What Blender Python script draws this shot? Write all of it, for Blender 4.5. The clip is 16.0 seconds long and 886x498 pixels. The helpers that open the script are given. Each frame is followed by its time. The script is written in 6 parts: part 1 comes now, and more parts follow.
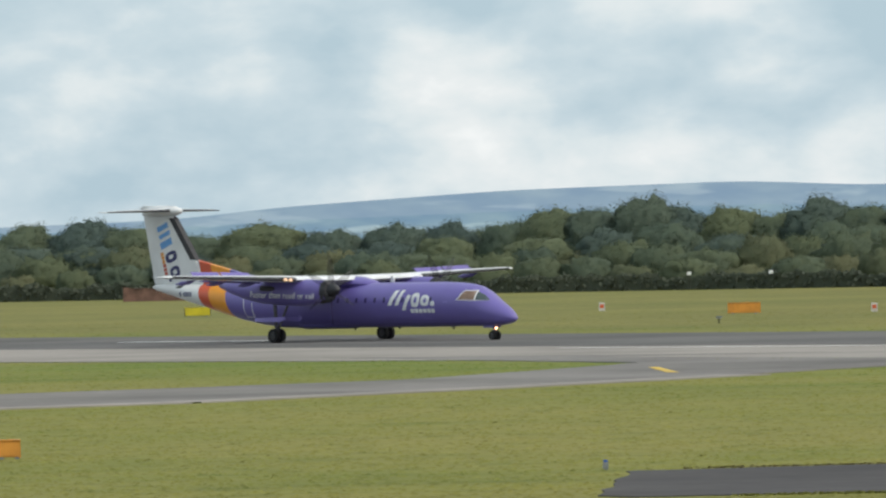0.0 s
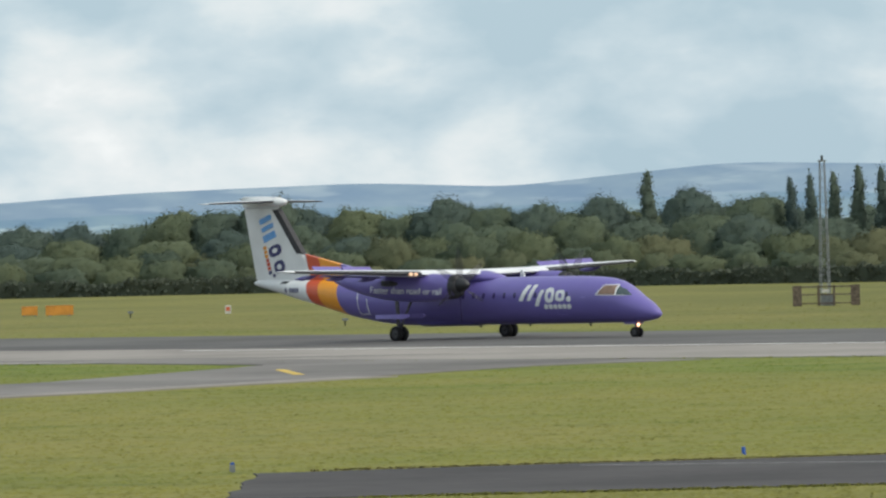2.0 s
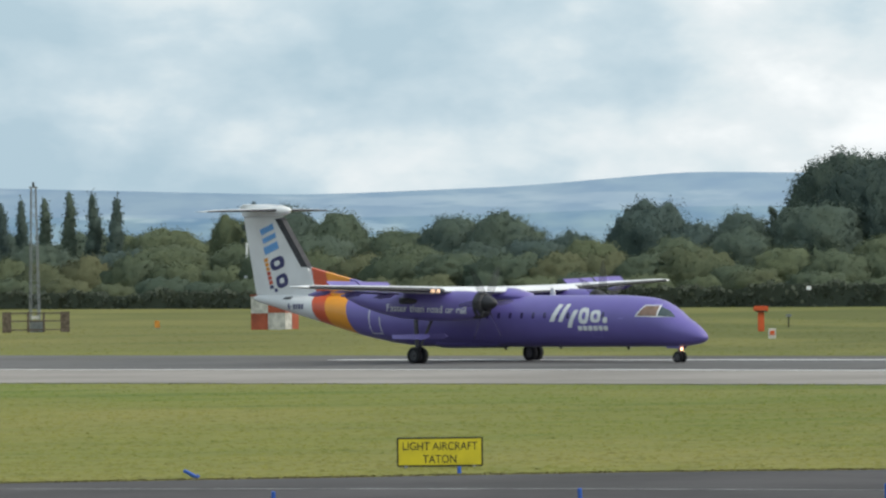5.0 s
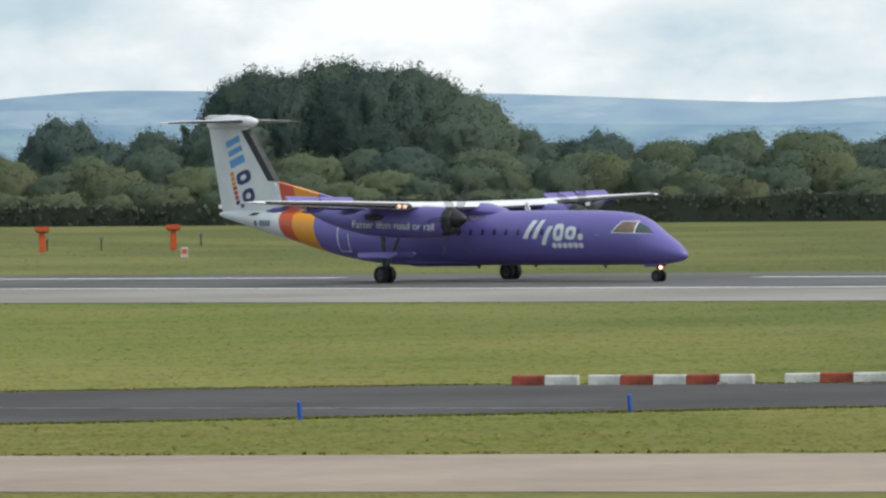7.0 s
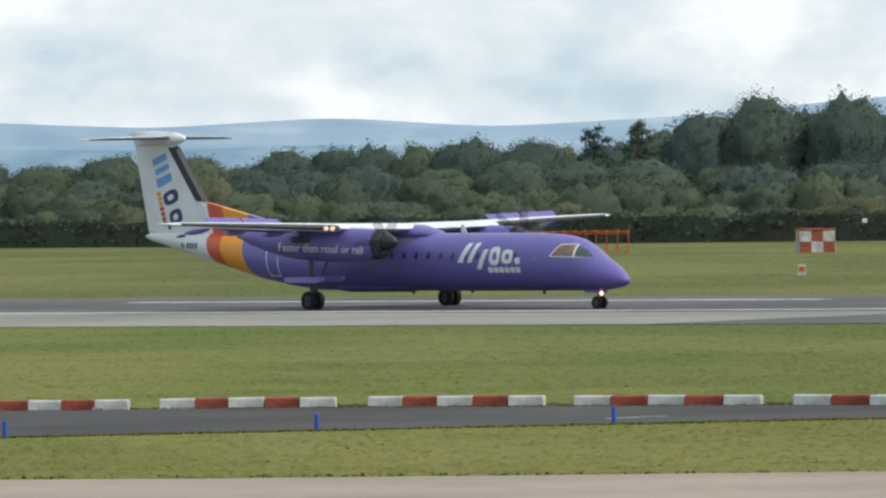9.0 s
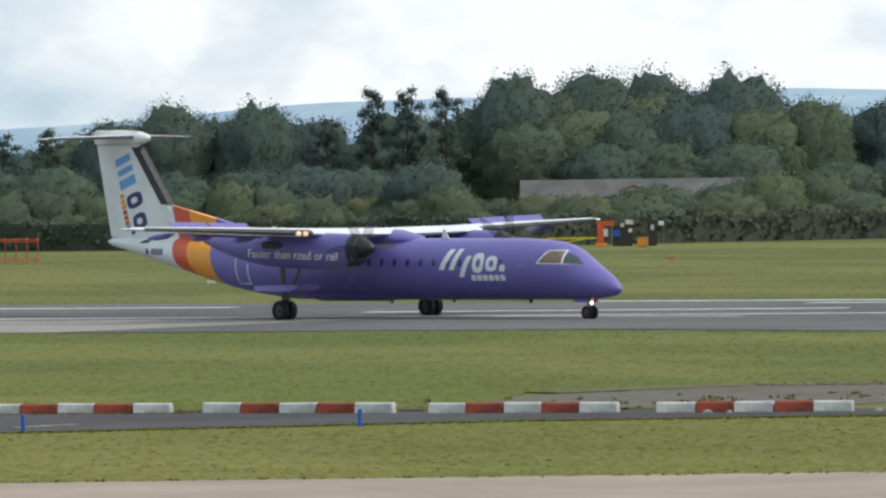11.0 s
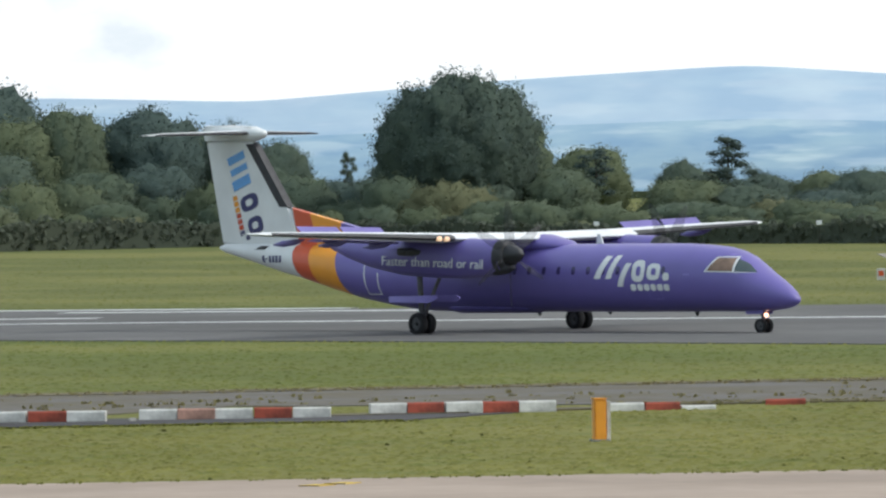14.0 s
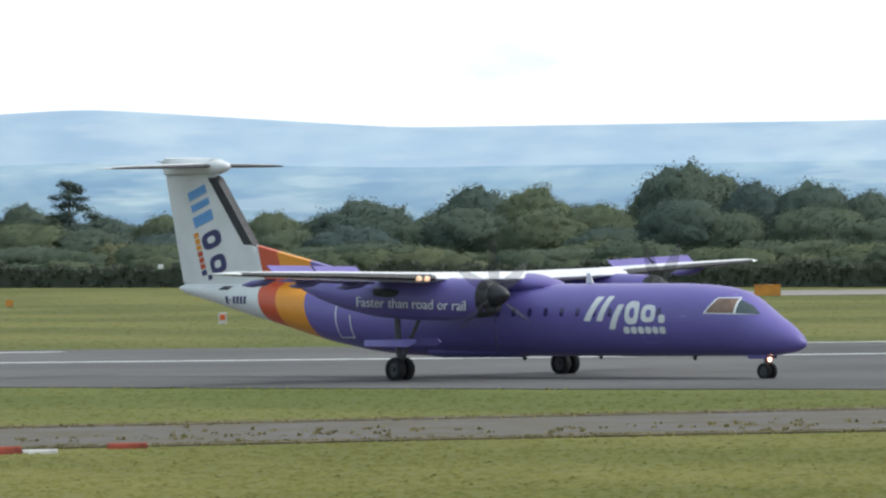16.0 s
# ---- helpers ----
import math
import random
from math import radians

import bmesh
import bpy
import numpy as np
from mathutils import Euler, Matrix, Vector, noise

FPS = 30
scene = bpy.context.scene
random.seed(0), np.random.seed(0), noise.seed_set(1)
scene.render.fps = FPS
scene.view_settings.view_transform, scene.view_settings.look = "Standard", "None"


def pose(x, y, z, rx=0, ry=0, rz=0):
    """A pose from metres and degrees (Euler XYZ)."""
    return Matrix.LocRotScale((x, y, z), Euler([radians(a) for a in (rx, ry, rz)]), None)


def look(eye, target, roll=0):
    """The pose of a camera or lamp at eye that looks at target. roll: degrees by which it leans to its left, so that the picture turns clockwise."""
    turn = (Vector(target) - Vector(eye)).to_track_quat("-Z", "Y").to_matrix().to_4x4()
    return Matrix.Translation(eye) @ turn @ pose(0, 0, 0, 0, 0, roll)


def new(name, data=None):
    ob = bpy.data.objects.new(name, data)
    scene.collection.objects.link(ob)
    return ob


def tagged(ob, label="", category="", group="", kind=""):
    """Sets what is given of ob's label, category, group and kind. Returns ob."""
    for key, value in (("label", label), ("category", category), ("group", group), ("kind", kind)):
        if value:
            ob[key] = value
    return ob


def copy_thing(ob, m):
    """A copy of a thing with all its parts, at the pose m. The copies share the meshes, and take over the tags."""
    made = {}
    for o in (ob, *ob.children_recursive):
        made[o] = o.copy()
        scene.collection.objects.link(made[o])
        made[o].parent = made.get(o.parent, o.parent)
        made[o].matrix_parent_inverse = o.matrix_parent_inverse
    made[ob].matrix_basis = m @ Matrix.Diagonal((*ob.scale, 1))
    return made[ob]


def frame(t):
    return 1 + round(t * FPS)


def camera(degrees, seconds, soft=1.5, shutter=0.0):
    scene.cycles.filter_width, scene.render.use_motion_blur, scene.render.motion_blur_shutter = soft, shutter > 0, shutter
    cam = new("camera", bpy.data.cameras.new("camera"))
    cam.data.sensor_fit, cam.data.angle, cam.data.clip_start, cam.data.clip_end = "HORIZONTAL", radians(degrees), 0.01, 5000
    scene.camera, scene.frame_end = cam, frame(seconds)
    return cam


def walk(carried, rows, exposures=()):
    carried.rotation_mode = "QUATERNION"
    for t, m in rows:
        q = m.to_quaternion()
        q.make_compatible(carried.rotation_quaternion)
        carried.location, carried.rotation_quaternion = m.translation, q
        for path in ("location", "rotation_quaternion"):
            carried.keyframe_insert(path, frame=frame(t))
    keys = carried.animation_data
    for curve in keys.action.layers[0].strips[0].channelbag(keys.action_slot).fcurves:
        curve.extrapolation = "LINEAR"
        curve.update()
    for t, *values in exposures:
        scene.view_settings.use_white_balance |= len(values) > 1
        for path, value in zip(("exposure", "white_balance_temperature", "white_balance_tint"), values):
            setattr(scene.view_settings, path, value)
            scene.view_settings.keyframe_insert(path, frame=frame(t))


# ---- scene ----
EYE = Vector((0.0, 0.0, 6.99))
FOV = 5.9136
cam = camera(FOV, 16.0, soft=2.4)

# seconds, bearing clockwise from +y, tilt, lean (degrees)
AIM = [
    (0, 0.4681, -0.1775, -1.237), (0.5, 1.1925, -0.2606, -1.366), (1, 1.4845, -0.1872, -1.808), (1.5, 1.6549, -0.1309, -1.535),
    (2, 2.9662, -0.2185, -1.444), (2.5, 4.3908, -0.5600, -1.351), (3, 5.3025, -0.4607, -1.298), (3.5, 6.4568, -0.2284, -0.992),
    (3.7, 6.7412, -0.3160, -1.027), (5.8, 9.6196, -0.0812, -0.862), (6, 10.0803, -0.2702, -1.060), (6.5, 11.2072, -0.7729, -1.131),
    (7, 12.1573, -0.7281, -0.801), (7.5, 13.0538, -0.4053, -0.613), (8, 14.6027, -0.3599, -0.764), (8.5, 15.7213, -0.4973, -0.817),
    (9, 16.3338, -0.6149, -0.790), (9.5, 17.0945, -0.4831, -0.877), (10, 17.9655, -0.4839, -1.200), (10.2, 18.5158, -0.5047, -1.074),
    (12.3, 22.2489, -0.4818, -1.116), (12.5, 22.5902, -0.2915, -1.177), (13, 23.6095, -0.1749, -0.986), (13.5, 24.4485, -0.3472, -1.148),
    (14, 25.2690, -0.6167, -0.882), (14.5, 26.5105, -0.2694, -0.760), (15, 27.5400, -0.2676, -1.070), (15.5, 28.4717, -0.3955, -1.159),
    (16, 29.6707, -0.3911, -0.918),
]


def aim(pan, tilt):
    a, e = radians(pan), radians(tilt)
    return Vector((math.sin(a) * math.cos(e), math.cos(a) * math.cos(e), math.sin(e)))


walk(cam, [(t, look(EYE, EYE + aim(p, e) * 100, lean)) for t, p, e, lean in AIM],
     exposures=[(0, 0.02, 6450, 8.5), (6, 0.05, 6260, 7.5), (10, 0.05, 6180, 8.0), (16, 0.17, 6060, 8.5)])

# ---------------------------------------------------------------- light
SUN_AZ, SUN_EL = 128.0, 50.0


def make_world():
    w = bpy.data.worlds.new("sky")
    scene.world = w
    w.use_nodes = True
    nt = w.node_tree
    nt.nodes.clear()
    N, L = nt.nodes.new, nt.links.new
    out = N("ShaderNodeOutputWorld")
    sky = N("ShaderNodeTexSky")
    sky.sky_type, sky.sun_disc = "NISHITA", False
    sky.sun_elevation, sky.sun_rotation = radians(SUN_EL), radians(SUN_AZ)
    sky.air_density, sky.dust_density, sky.ozone_density = 1.0, 1.6, 2.0
    bg1 = N("ShaderNodeBackground")
    bg1.inputs["Strength"].default_value = 0.10
    L(sky.outputs[0], bg1.inputs["Color"])
    tc = N("ShaderNodeTexCoord")

    def cloud(scale, detail, rough, flat, warp):
        mp = N("ShaderNodeMapping")
        mp.inputs["Scale"].default_value = (1.0, 1.0, flat)
        L(tc.outputs["Generated"], mp.inputs["Vector"])
        n = N("ShaderNodeTexNoise")
        n.inputs["Scale"].default_value, n.inputs["Detail"].default_value = scale, detail
        n.inputs["Roughness"].default_value, n.inputs["Distortion"].default_value = rough, warp
        L(mp.outputs[0], n.inputs["Vector"])
        return n.outputs["Fac"]

    def madd(a, k, b):
        n = N("ShaderNodeMath"); n.operation = "MULTIPLY_ADD"
        L(a, n.inputs[0])
        n.inputs[1].default_value = k
        if isinstance(b, float):
            n.inputs[2].default_value = b
        else:
            L(b, n.inputs[2])
        return n.outputs[0]

    # wide banks, middle heaps, small ragged puffs
    v = madd(cloud(9.0, 3.0, 0.5, 2.4, 0.1), 0.50, -0.11)
    v = madd(cloud(24.0, 5.0, 0.5, 2.3, 0.15), 0.60, v)
    v = madd(cloud(58.0, 5.0, 0.52, 1.8, 0.1), 0.60, v)
    # the cover thickens towards the sun's side
    sep = N("ShaderNodeSeparateXYZ")
    L(tc.outputs["Generated"], sep.inputs[0])
    side = N("ShaderNodeMapRange")
    side.inputs["From Min"].default_value, side.inputs["From Max"].default_value = 0.14, 0.42
    side.inputs["To Min"].default_value, side.inputs["To Max"].default_value = 0.0, 0.36
    L(sep.outputs["X"], side.inputs["Value"])
    add = N("ShaderNodeMath"); add.operation = "ADD"
    L(v, add.inputs[0]); L(side.outputs[0], add.inputs[1])
    # grey-blue undersides and gaps, pale banks, white sunlit heads
    tone = N("ShaderNodeValToRGB")
    cr = tone.color_ramp
    cr.elements[0].position, cr.elements[0].color = 0.60, (0.51, 0.66, 0.755, 1)
    cr.elements[1].position, cr.elements[1].color = 0.97, (0.985, 0.98, 0.965, 1)
    for at, c in ((0.73, (0.63, 0.74, 0.80, 1)), (0.80, (0.74, 0.81, 0.835, 1)), (0.88, (0.82, 0.85, 0.855, 1))):
        cr.elements.new(at).color = c
    L(add.outputs[0], tone.inputs["Fac"])
    bg2 = N("ShaderNodeBackground")
    bg2.inputs["Strength"].default_value = 1.0
    L(tone.outputs[0], bg2.inputs["Color"])
    ms = N("ShaderNodeMixShader")
    fac = N("ShaderNodeMapRange")
    fac.inputs["From Min"].default_value, fac.inputs["From Max"].default_value = 0.60, 0.90
    fac.inputs["To Min"].default_value, fac.inputs["To Max"].default_value = 0.82, 1.0
    L(add.outputs[0], fac.inputs["Value"])
    L(fac.outputs[0], ms.inputs[0]); L(bg1.outputs[0], ms.inputs[1]); L(bg2.outputs[0], ms.inputs[2])
    L(ms.outputs[0], out.inputs["Surface"])


make_world()
sun = new("sun", bpy.data.lights.new("sun", "SUN"))
sun.data.energy, sun.data.angle, sun.data.color = 2.0, radians(7), (1.0, 0.95, 0.86)
sun.matrix_world = look(aim(SUN_AZ, SUN_EL) * 300, (0, 0, 0))

# ---------------------------------------------------------------- materials


def mat(name, color, rough=0.6, metal=0.0, var=0.12, scale=3.0, fine=0.0, fine_scale=40.0, bump=0.0, coat=0.0,
        second=None, emit=None, coords="Object", stretch=(1, 1, 1), spec=0.5):
    """A procedural surface: base colour with stains at one scale, grain at another, fine relief."""
    m = bpy.data.materials.new(name)
    m.use_nodes = True
    nt = m.node_tree
    N, L = nt.nodes.new, nt.links.new
    b = nt.nodes["Principled BSDF"]
    b.inputs["Roughness"].default_value, b.inputs["Metallic"].default_value = rough, metal
    b.inputs["Coat Weight"].default_value = coat
    b.inputs["Specular IOR Level"].default_value = spec
    tc = N("ShaderNodeTexCoord")
    mp = N("ShaderNodeMapping")
    mp.inputs["Scale"].default_value = stretch
    L(tc.outputs[coords], mp.inputs[0])
    n1 = N("ShaderNodeTexNoise")
    n1.inputs["Scale"].default_value, n1.inputs["Detail"].default_value = scale, 5.0
    L(mp.outputs[0], n1.inputs["Vector"])
    n2 = N("ShaderNodeTexNoise")
    n2.inputs["Scale"].default_value, n2.inputs["Detail"].default_value = fine_scale, 4.0
    L(mp.outputs[0], n2.inputs["Vector"])
    c = N("ShaderNodeMix"); c.data_type = "RGBA"
    c.inputs["A"].default_value = (*color, 1)
    c.inputs["B"].default_value = (*(second or [v * (1 - 2.2 * var) for v in color]), 1)
    r = N("ShaderNodeMapRange")
    r.inputs["From Min"].default_value, r.inputs["From Max"].default_value = 0.38, 0.66
    L(n1.outputs["Fac"], r.inputs["Value"]); L(r.outputs[0], c.inputs["Factor"])
    hsv = N("ShaderNodeHueSaturation")
    k = N("ShaderNodeMapRange")
    k.inputs["To Min"].default_value, k.inputs["To Max"].default_value = 1 - 2 * fine, 1 + 2 * fine
    L(n2.outputs["Fac"], k.inputs["Value"]); L(k.outputs[0], hsv.inputs["Value"])
    L(c.outputs["Result"], hsv.inputs["Color"]); L(hsv.outputs[0], b.inputs["Base Color"])
    if bump:
        bp = N("ShaderNodeBump")
        bp.inputs["Strength"].default_value, bp.inputs["Distance"].default_value = bump, 0.05
        L(n2.outputs["Fac"], bp.inputs["Height"]); L(bp.outputs[0], b.inputs["Normal"])
    if emit:
        b.inputs["Emission Color"].default_value = (*emit[0], 1)
        b.inputs["Emission Strength"].default_value = emit[1]
    return m


def leaf_mat(name, a, b_, rough=0.6, through_light=0.35, clump=0.55):
    """Foliage: each tree, each bough and each leaf a little different."""
    m = bpy.data.materials.new(name)
    m.use_nodes = True
    nt = m.node_tree
    N, L = nt.nodes.new, nt.links.new
    b = nt.nodes["Principled BSDF"]
    b.inputs["Roughness"].default_value = rough
    b.inputs["Specular IOR Level"].default_value = 0.04
    g = N("ShaderNodeNewGeometry")
    o = N("ShaderNodeObjectInfo")
    tc = N("ShaderNodeTexCoord")
    n = N("ShaderNodeTexNoise")
    n.inputs["Scale"].default_value, n.inputs["Detail"].default_value = clump, 3.0
    L(tc.outputs["Object"], n.inputs["Vector"])
    f = N("ShaderNodeMath"); f.operation = "MULTIPLY_ADD"
    L(n.outputs["Fac"], f.inputs[0]); f.inputs[1].default_value = 1.2
    f2 = N("ShaderNodeMath"); f2.operation = "SUBTRACT"
    L(o.outputs["Random"], f2.inputs[0]); f2.inputs[1].default_value = 0.6
    L(f2.outputs[0], f.inputs[2])
    f.use_clamp = True
    c = N("ShaderNodeMix"); c.data_type = "RGBA"
    c.inputs["A"].default_value, c.inputs["B"].default_value = (*a, 1), (*b_, 1)
    L(f.outputs[0], c.inputs["Factor"])
    h = N("ShaderNodeHueSaturation")
    k = N("ShaderNodeMapRange")
    k.inputs["To Min"].default_value, k.inputs["To Max"].default_value = 0.88, 1.12
    L(g.outputs["Random Per Island"], k.inputs["Value"]); L(k.outputs[0], h.inputs["Value"])
    L(c.outputs["Result"], h.inputs["Color"]); L(h.outputs[0], b.inputs["Base Color"])
    # thin leaves let light through
    tl = N("ShaderNodeBsdfTranslucent")
    L(h.outputs[0], tl.inputs["Color"])
    mx = N("ShaderNodeMixShader")
    mx.inputs[0].default_value = through_light
    L(b.outputs[0], mx.inputs[1]); L(tl.outputs[0], mx.inputs[2])
    L(mx.outputs[0], nt.nodes["Material Output"].inputs["Surface"])
    return m


M = {}
M["grass"] = None  # made below
M["asphalt"] = mat("asphalt", (0.128, 0.124, 0.121), 0.9, var=0.16, scale=0.05, fine=0.14, fine_scale=0.9, spec=0.2)
M["worn"] = mat("worn_asphalt", (0.100, 0.090, 0.080), 0.9, scale=0.30, fine=0.28, fine_scale=2.0, second=(0.082, 0.066, 0.032))
M["dark"] = mat("taxiway_asphalt", (0.074, 0.069, 0.070), 0.92, var=0.16, scale=0.12, fine=0.14, fine_scale=1.4, spec=0.2)
M["concrete"] = mat("light_concrete", (0.285, 0.262, 0.238), 0.9, var=0.12, scale=0.07, fine=0.10, fine_scale=0.8, spec=0.2)
M["oldex"] = mat("old_exit_surface", (0.200, 0.188, 0.178), 0.9, var=0.2, scale=0.07, fine=0.12, fine_scale=1.0, spec=0.2)
M["pink"] = mat("pink_concrete", (0.36, 0.285, 0.23), 0.9, var=0.10, scale=0.12, fine=0.08, fine_scale=1.2, spec=0.2)
M["line"] = mat("white_marking", (0.72, 0.72, 0.70), 0.7, var=0.12, scale=1.2, fine=0.1, fine_scale=9)
M["faded"] = mat("faded_marking", (0.30, 0.30, 0.29), 0.8, var=0.25, scale=0.8, fine=0.2, fine_scale=5)
M["yline"] = mat("yellow_marking", (0.62, 0.42, 0.05), 0.7, var=0.15, scale=1.2)
M["soil"] = mat("bare_soil", (0.13, 0.105, 0.055), 0.95, var=0.25, scale=0.6, fine=0.2, fine_scale=6)
M["purple"] = mat("purple_paint", (0.140, 0.112, 0.36), 0.42, var=0.05, scale=0.6, coat=0.08)
M["lilac"] = mat("lilac_paint", (0.22, 0.18, 0.50), 0.4, var=0.05)
M["white"] = mat("white_paint", (0.72, 0.73, 0.73), 0.35, var=0.05, scale=0.8)
M["wing_grey"] = mat("wing_grey", (0.74, 0.75, 0.76), 0.35, var=0.06, scale=0.7)
M["black"] = mat("black_rubber", (0.018, 0.018, 0.02), 0.7, var=0.2, scale=6, spec=0.3)
M["boot"] = mat("de_icing_boot", (0.03, 0.03, 0.035), 0.55, var=0.2, scale=4)
M["blade"] = mat("blade_black", (0.02, 0.02, 0.024), 0.45, var=0.1)


def whirl_mat():
    """The fast blade as the eye sees it: a thin dark veil."""
    m = mat("whirling_blade", (0.03, 0.03, 0.035), 0.5, var=0.1)
    nt = m.node_tree
    tr = nt.nodes.new("ShaderNodeBsdfTransparent")
    mx = nt.nodes.new("ShaderNodeMixShader")
    mx.inputs[0].default_value = 0.22
    nt.links.new(tr.outputs[0], mx.inputs[1])
    nt.links.new(nt.nodes["Principled BSDF"].outputs[0], mx.inputs[2])
    nt.links.new(mx.outputs[0], nt.nodes["Material Output"].inputs["Surface"])
    return m


M["whirl"] = whirl_mat()
M["steel"] = mat("gear_steel", (0.085, 0.085, 0.09), 0.4, metal=0.6, var=0.15, scale=8)
M["gearwhite"] = mat("gear_paint", (0.09, 0.088, 0.10), 0.5, var=0.2, scale=6)
M["glass"] = mat("cockpit_glass", (0.05, 0.075, 0.08), 0.08, var=0.1, scale=2, spec=0.8)
M["blind"] = mat("sun_blind", (0.24, 0.16, 0.12), 0.8, var=0.15, scale=3)
M["window"] = mat("cabin_window", (0.05, 0.04, 0.13), 0.15, var=0.1, spec=0.7)
M["sky_blue"] = mat("light_blue_paint", (0.13, 0.34, 0.68), 0.4, var=0.04)
M["navy"] = mat("navy_paint", (0.03, 0.03, 0.12), 0.4, var=0.04)
M["amber"] = mat("amber_paint", (0.75, 0.30, 0.02), 0.4, var=0.05)
M["red"] = mat("red_paint", (0.55, 0.07, 0.02), 0.45, var=0.08, scale=2)
M["lamp"] = mat("lamp_glow", (0.9, 0.6, 0.4), 0.4, emit=((1.0, 0.5, 0.3), 4.0))
M["wlamp"] = mat("wing_lamp_glow", (0.9, 0.6, 0.4), 0.4, emit=((1.0, 0.62, 0.34), 0.45))
M["yellow"] = mat("sign_yellow", (0.60, 0.50, 0.015), 0.5, var=0.08, scale=2)
M["char"] = mat("sign_black", (0.025, 0.025, 0.015), 0.6, var=0.1)
M["orange"] = mat("orange_paint", (0.64, 0.27, 0.035), 0.5, var=0.1, scale=2)
M["redorange"] = mat("red_orange_paint", (0.62, 0.10, 0.02), 0.55, var=0.12, scale=1.5)
M["hut_red"] = mat("dull_red_panel", (0.38, 0.085, 0.04), 0.6, var=0.15, scale=1.5)
M["block_red"] = mat("weathered_red", (0.33, 0.065, 0.035), 0.8, var=0.25, scale=2.5, fine=0.12, fine_scale=18)
M["block_white"] = mat("weathered_white", (0.60, 0.59, 0.55), 0.8, var=0.18, scale=2.5, fine=0.1, fine_scale=18)
M["block_faded"] = mat("faded_red", (0.44, 0.25, 0.19), 0.85, var=0.25, scale=2.0, fine=0.15, fine_scale=14)
M["lump"] = mat("grey_concrete", (0.26, 0.25, 0.23), 0.9, var=0.25, scale=3, fine=0.15, fine_scale=20)
M["peg"] = mat("blue_plastic", (0.02, 0.09, 0.42), 0.45, var=0.1)
M["galv"] = mat("galvanised", (0.24, 0.26, 0.27), 0.5, metal=0.4, var=0.12, scale=4)
M["wood"] = mat("weathered_wood", (0.14, 0.11, 0.08), 0.85, var=0.25, scale=5)
M["brick"] = mat("red_brick", (0.18, 0.10, 0.075), 0.9, var=0.2, scale=1.0, fine=0.15, fine_scale=10)
M["slate"] = mat("slate_roof", (0.125, 0.122, 0.115), 0.85, var=0.18, scale=0.5, fine=0.12, fine_scale=6)
M["bark"] = mat("bark", (0.10, 0.085, 0.065), 0.95, var=0.3, scale=3, bump=0.5)
# greens raised and blued: the haze of the distance is in the colour
M["leaf"] = leaf_mat("leaf_green", (0.104, 0.138, 0.102), (0.144, 0.170, 0.098))
M["leaf_dark"] = leaf_mat("leaf_dark", (0.086, 0.120, 0.110), (0.115, 0.148, 0.110))
M["leaf_pale"] = leaf_mat("leaf_pale", (0.124, 0.150, 0.092), (0.164, 0.172, 0.098))
M["hedge"] = leaf_mat("hedge_leaf", (0.090, 0.112, 0.092), (0.118, 0.130, 0.092), clump=0.05)


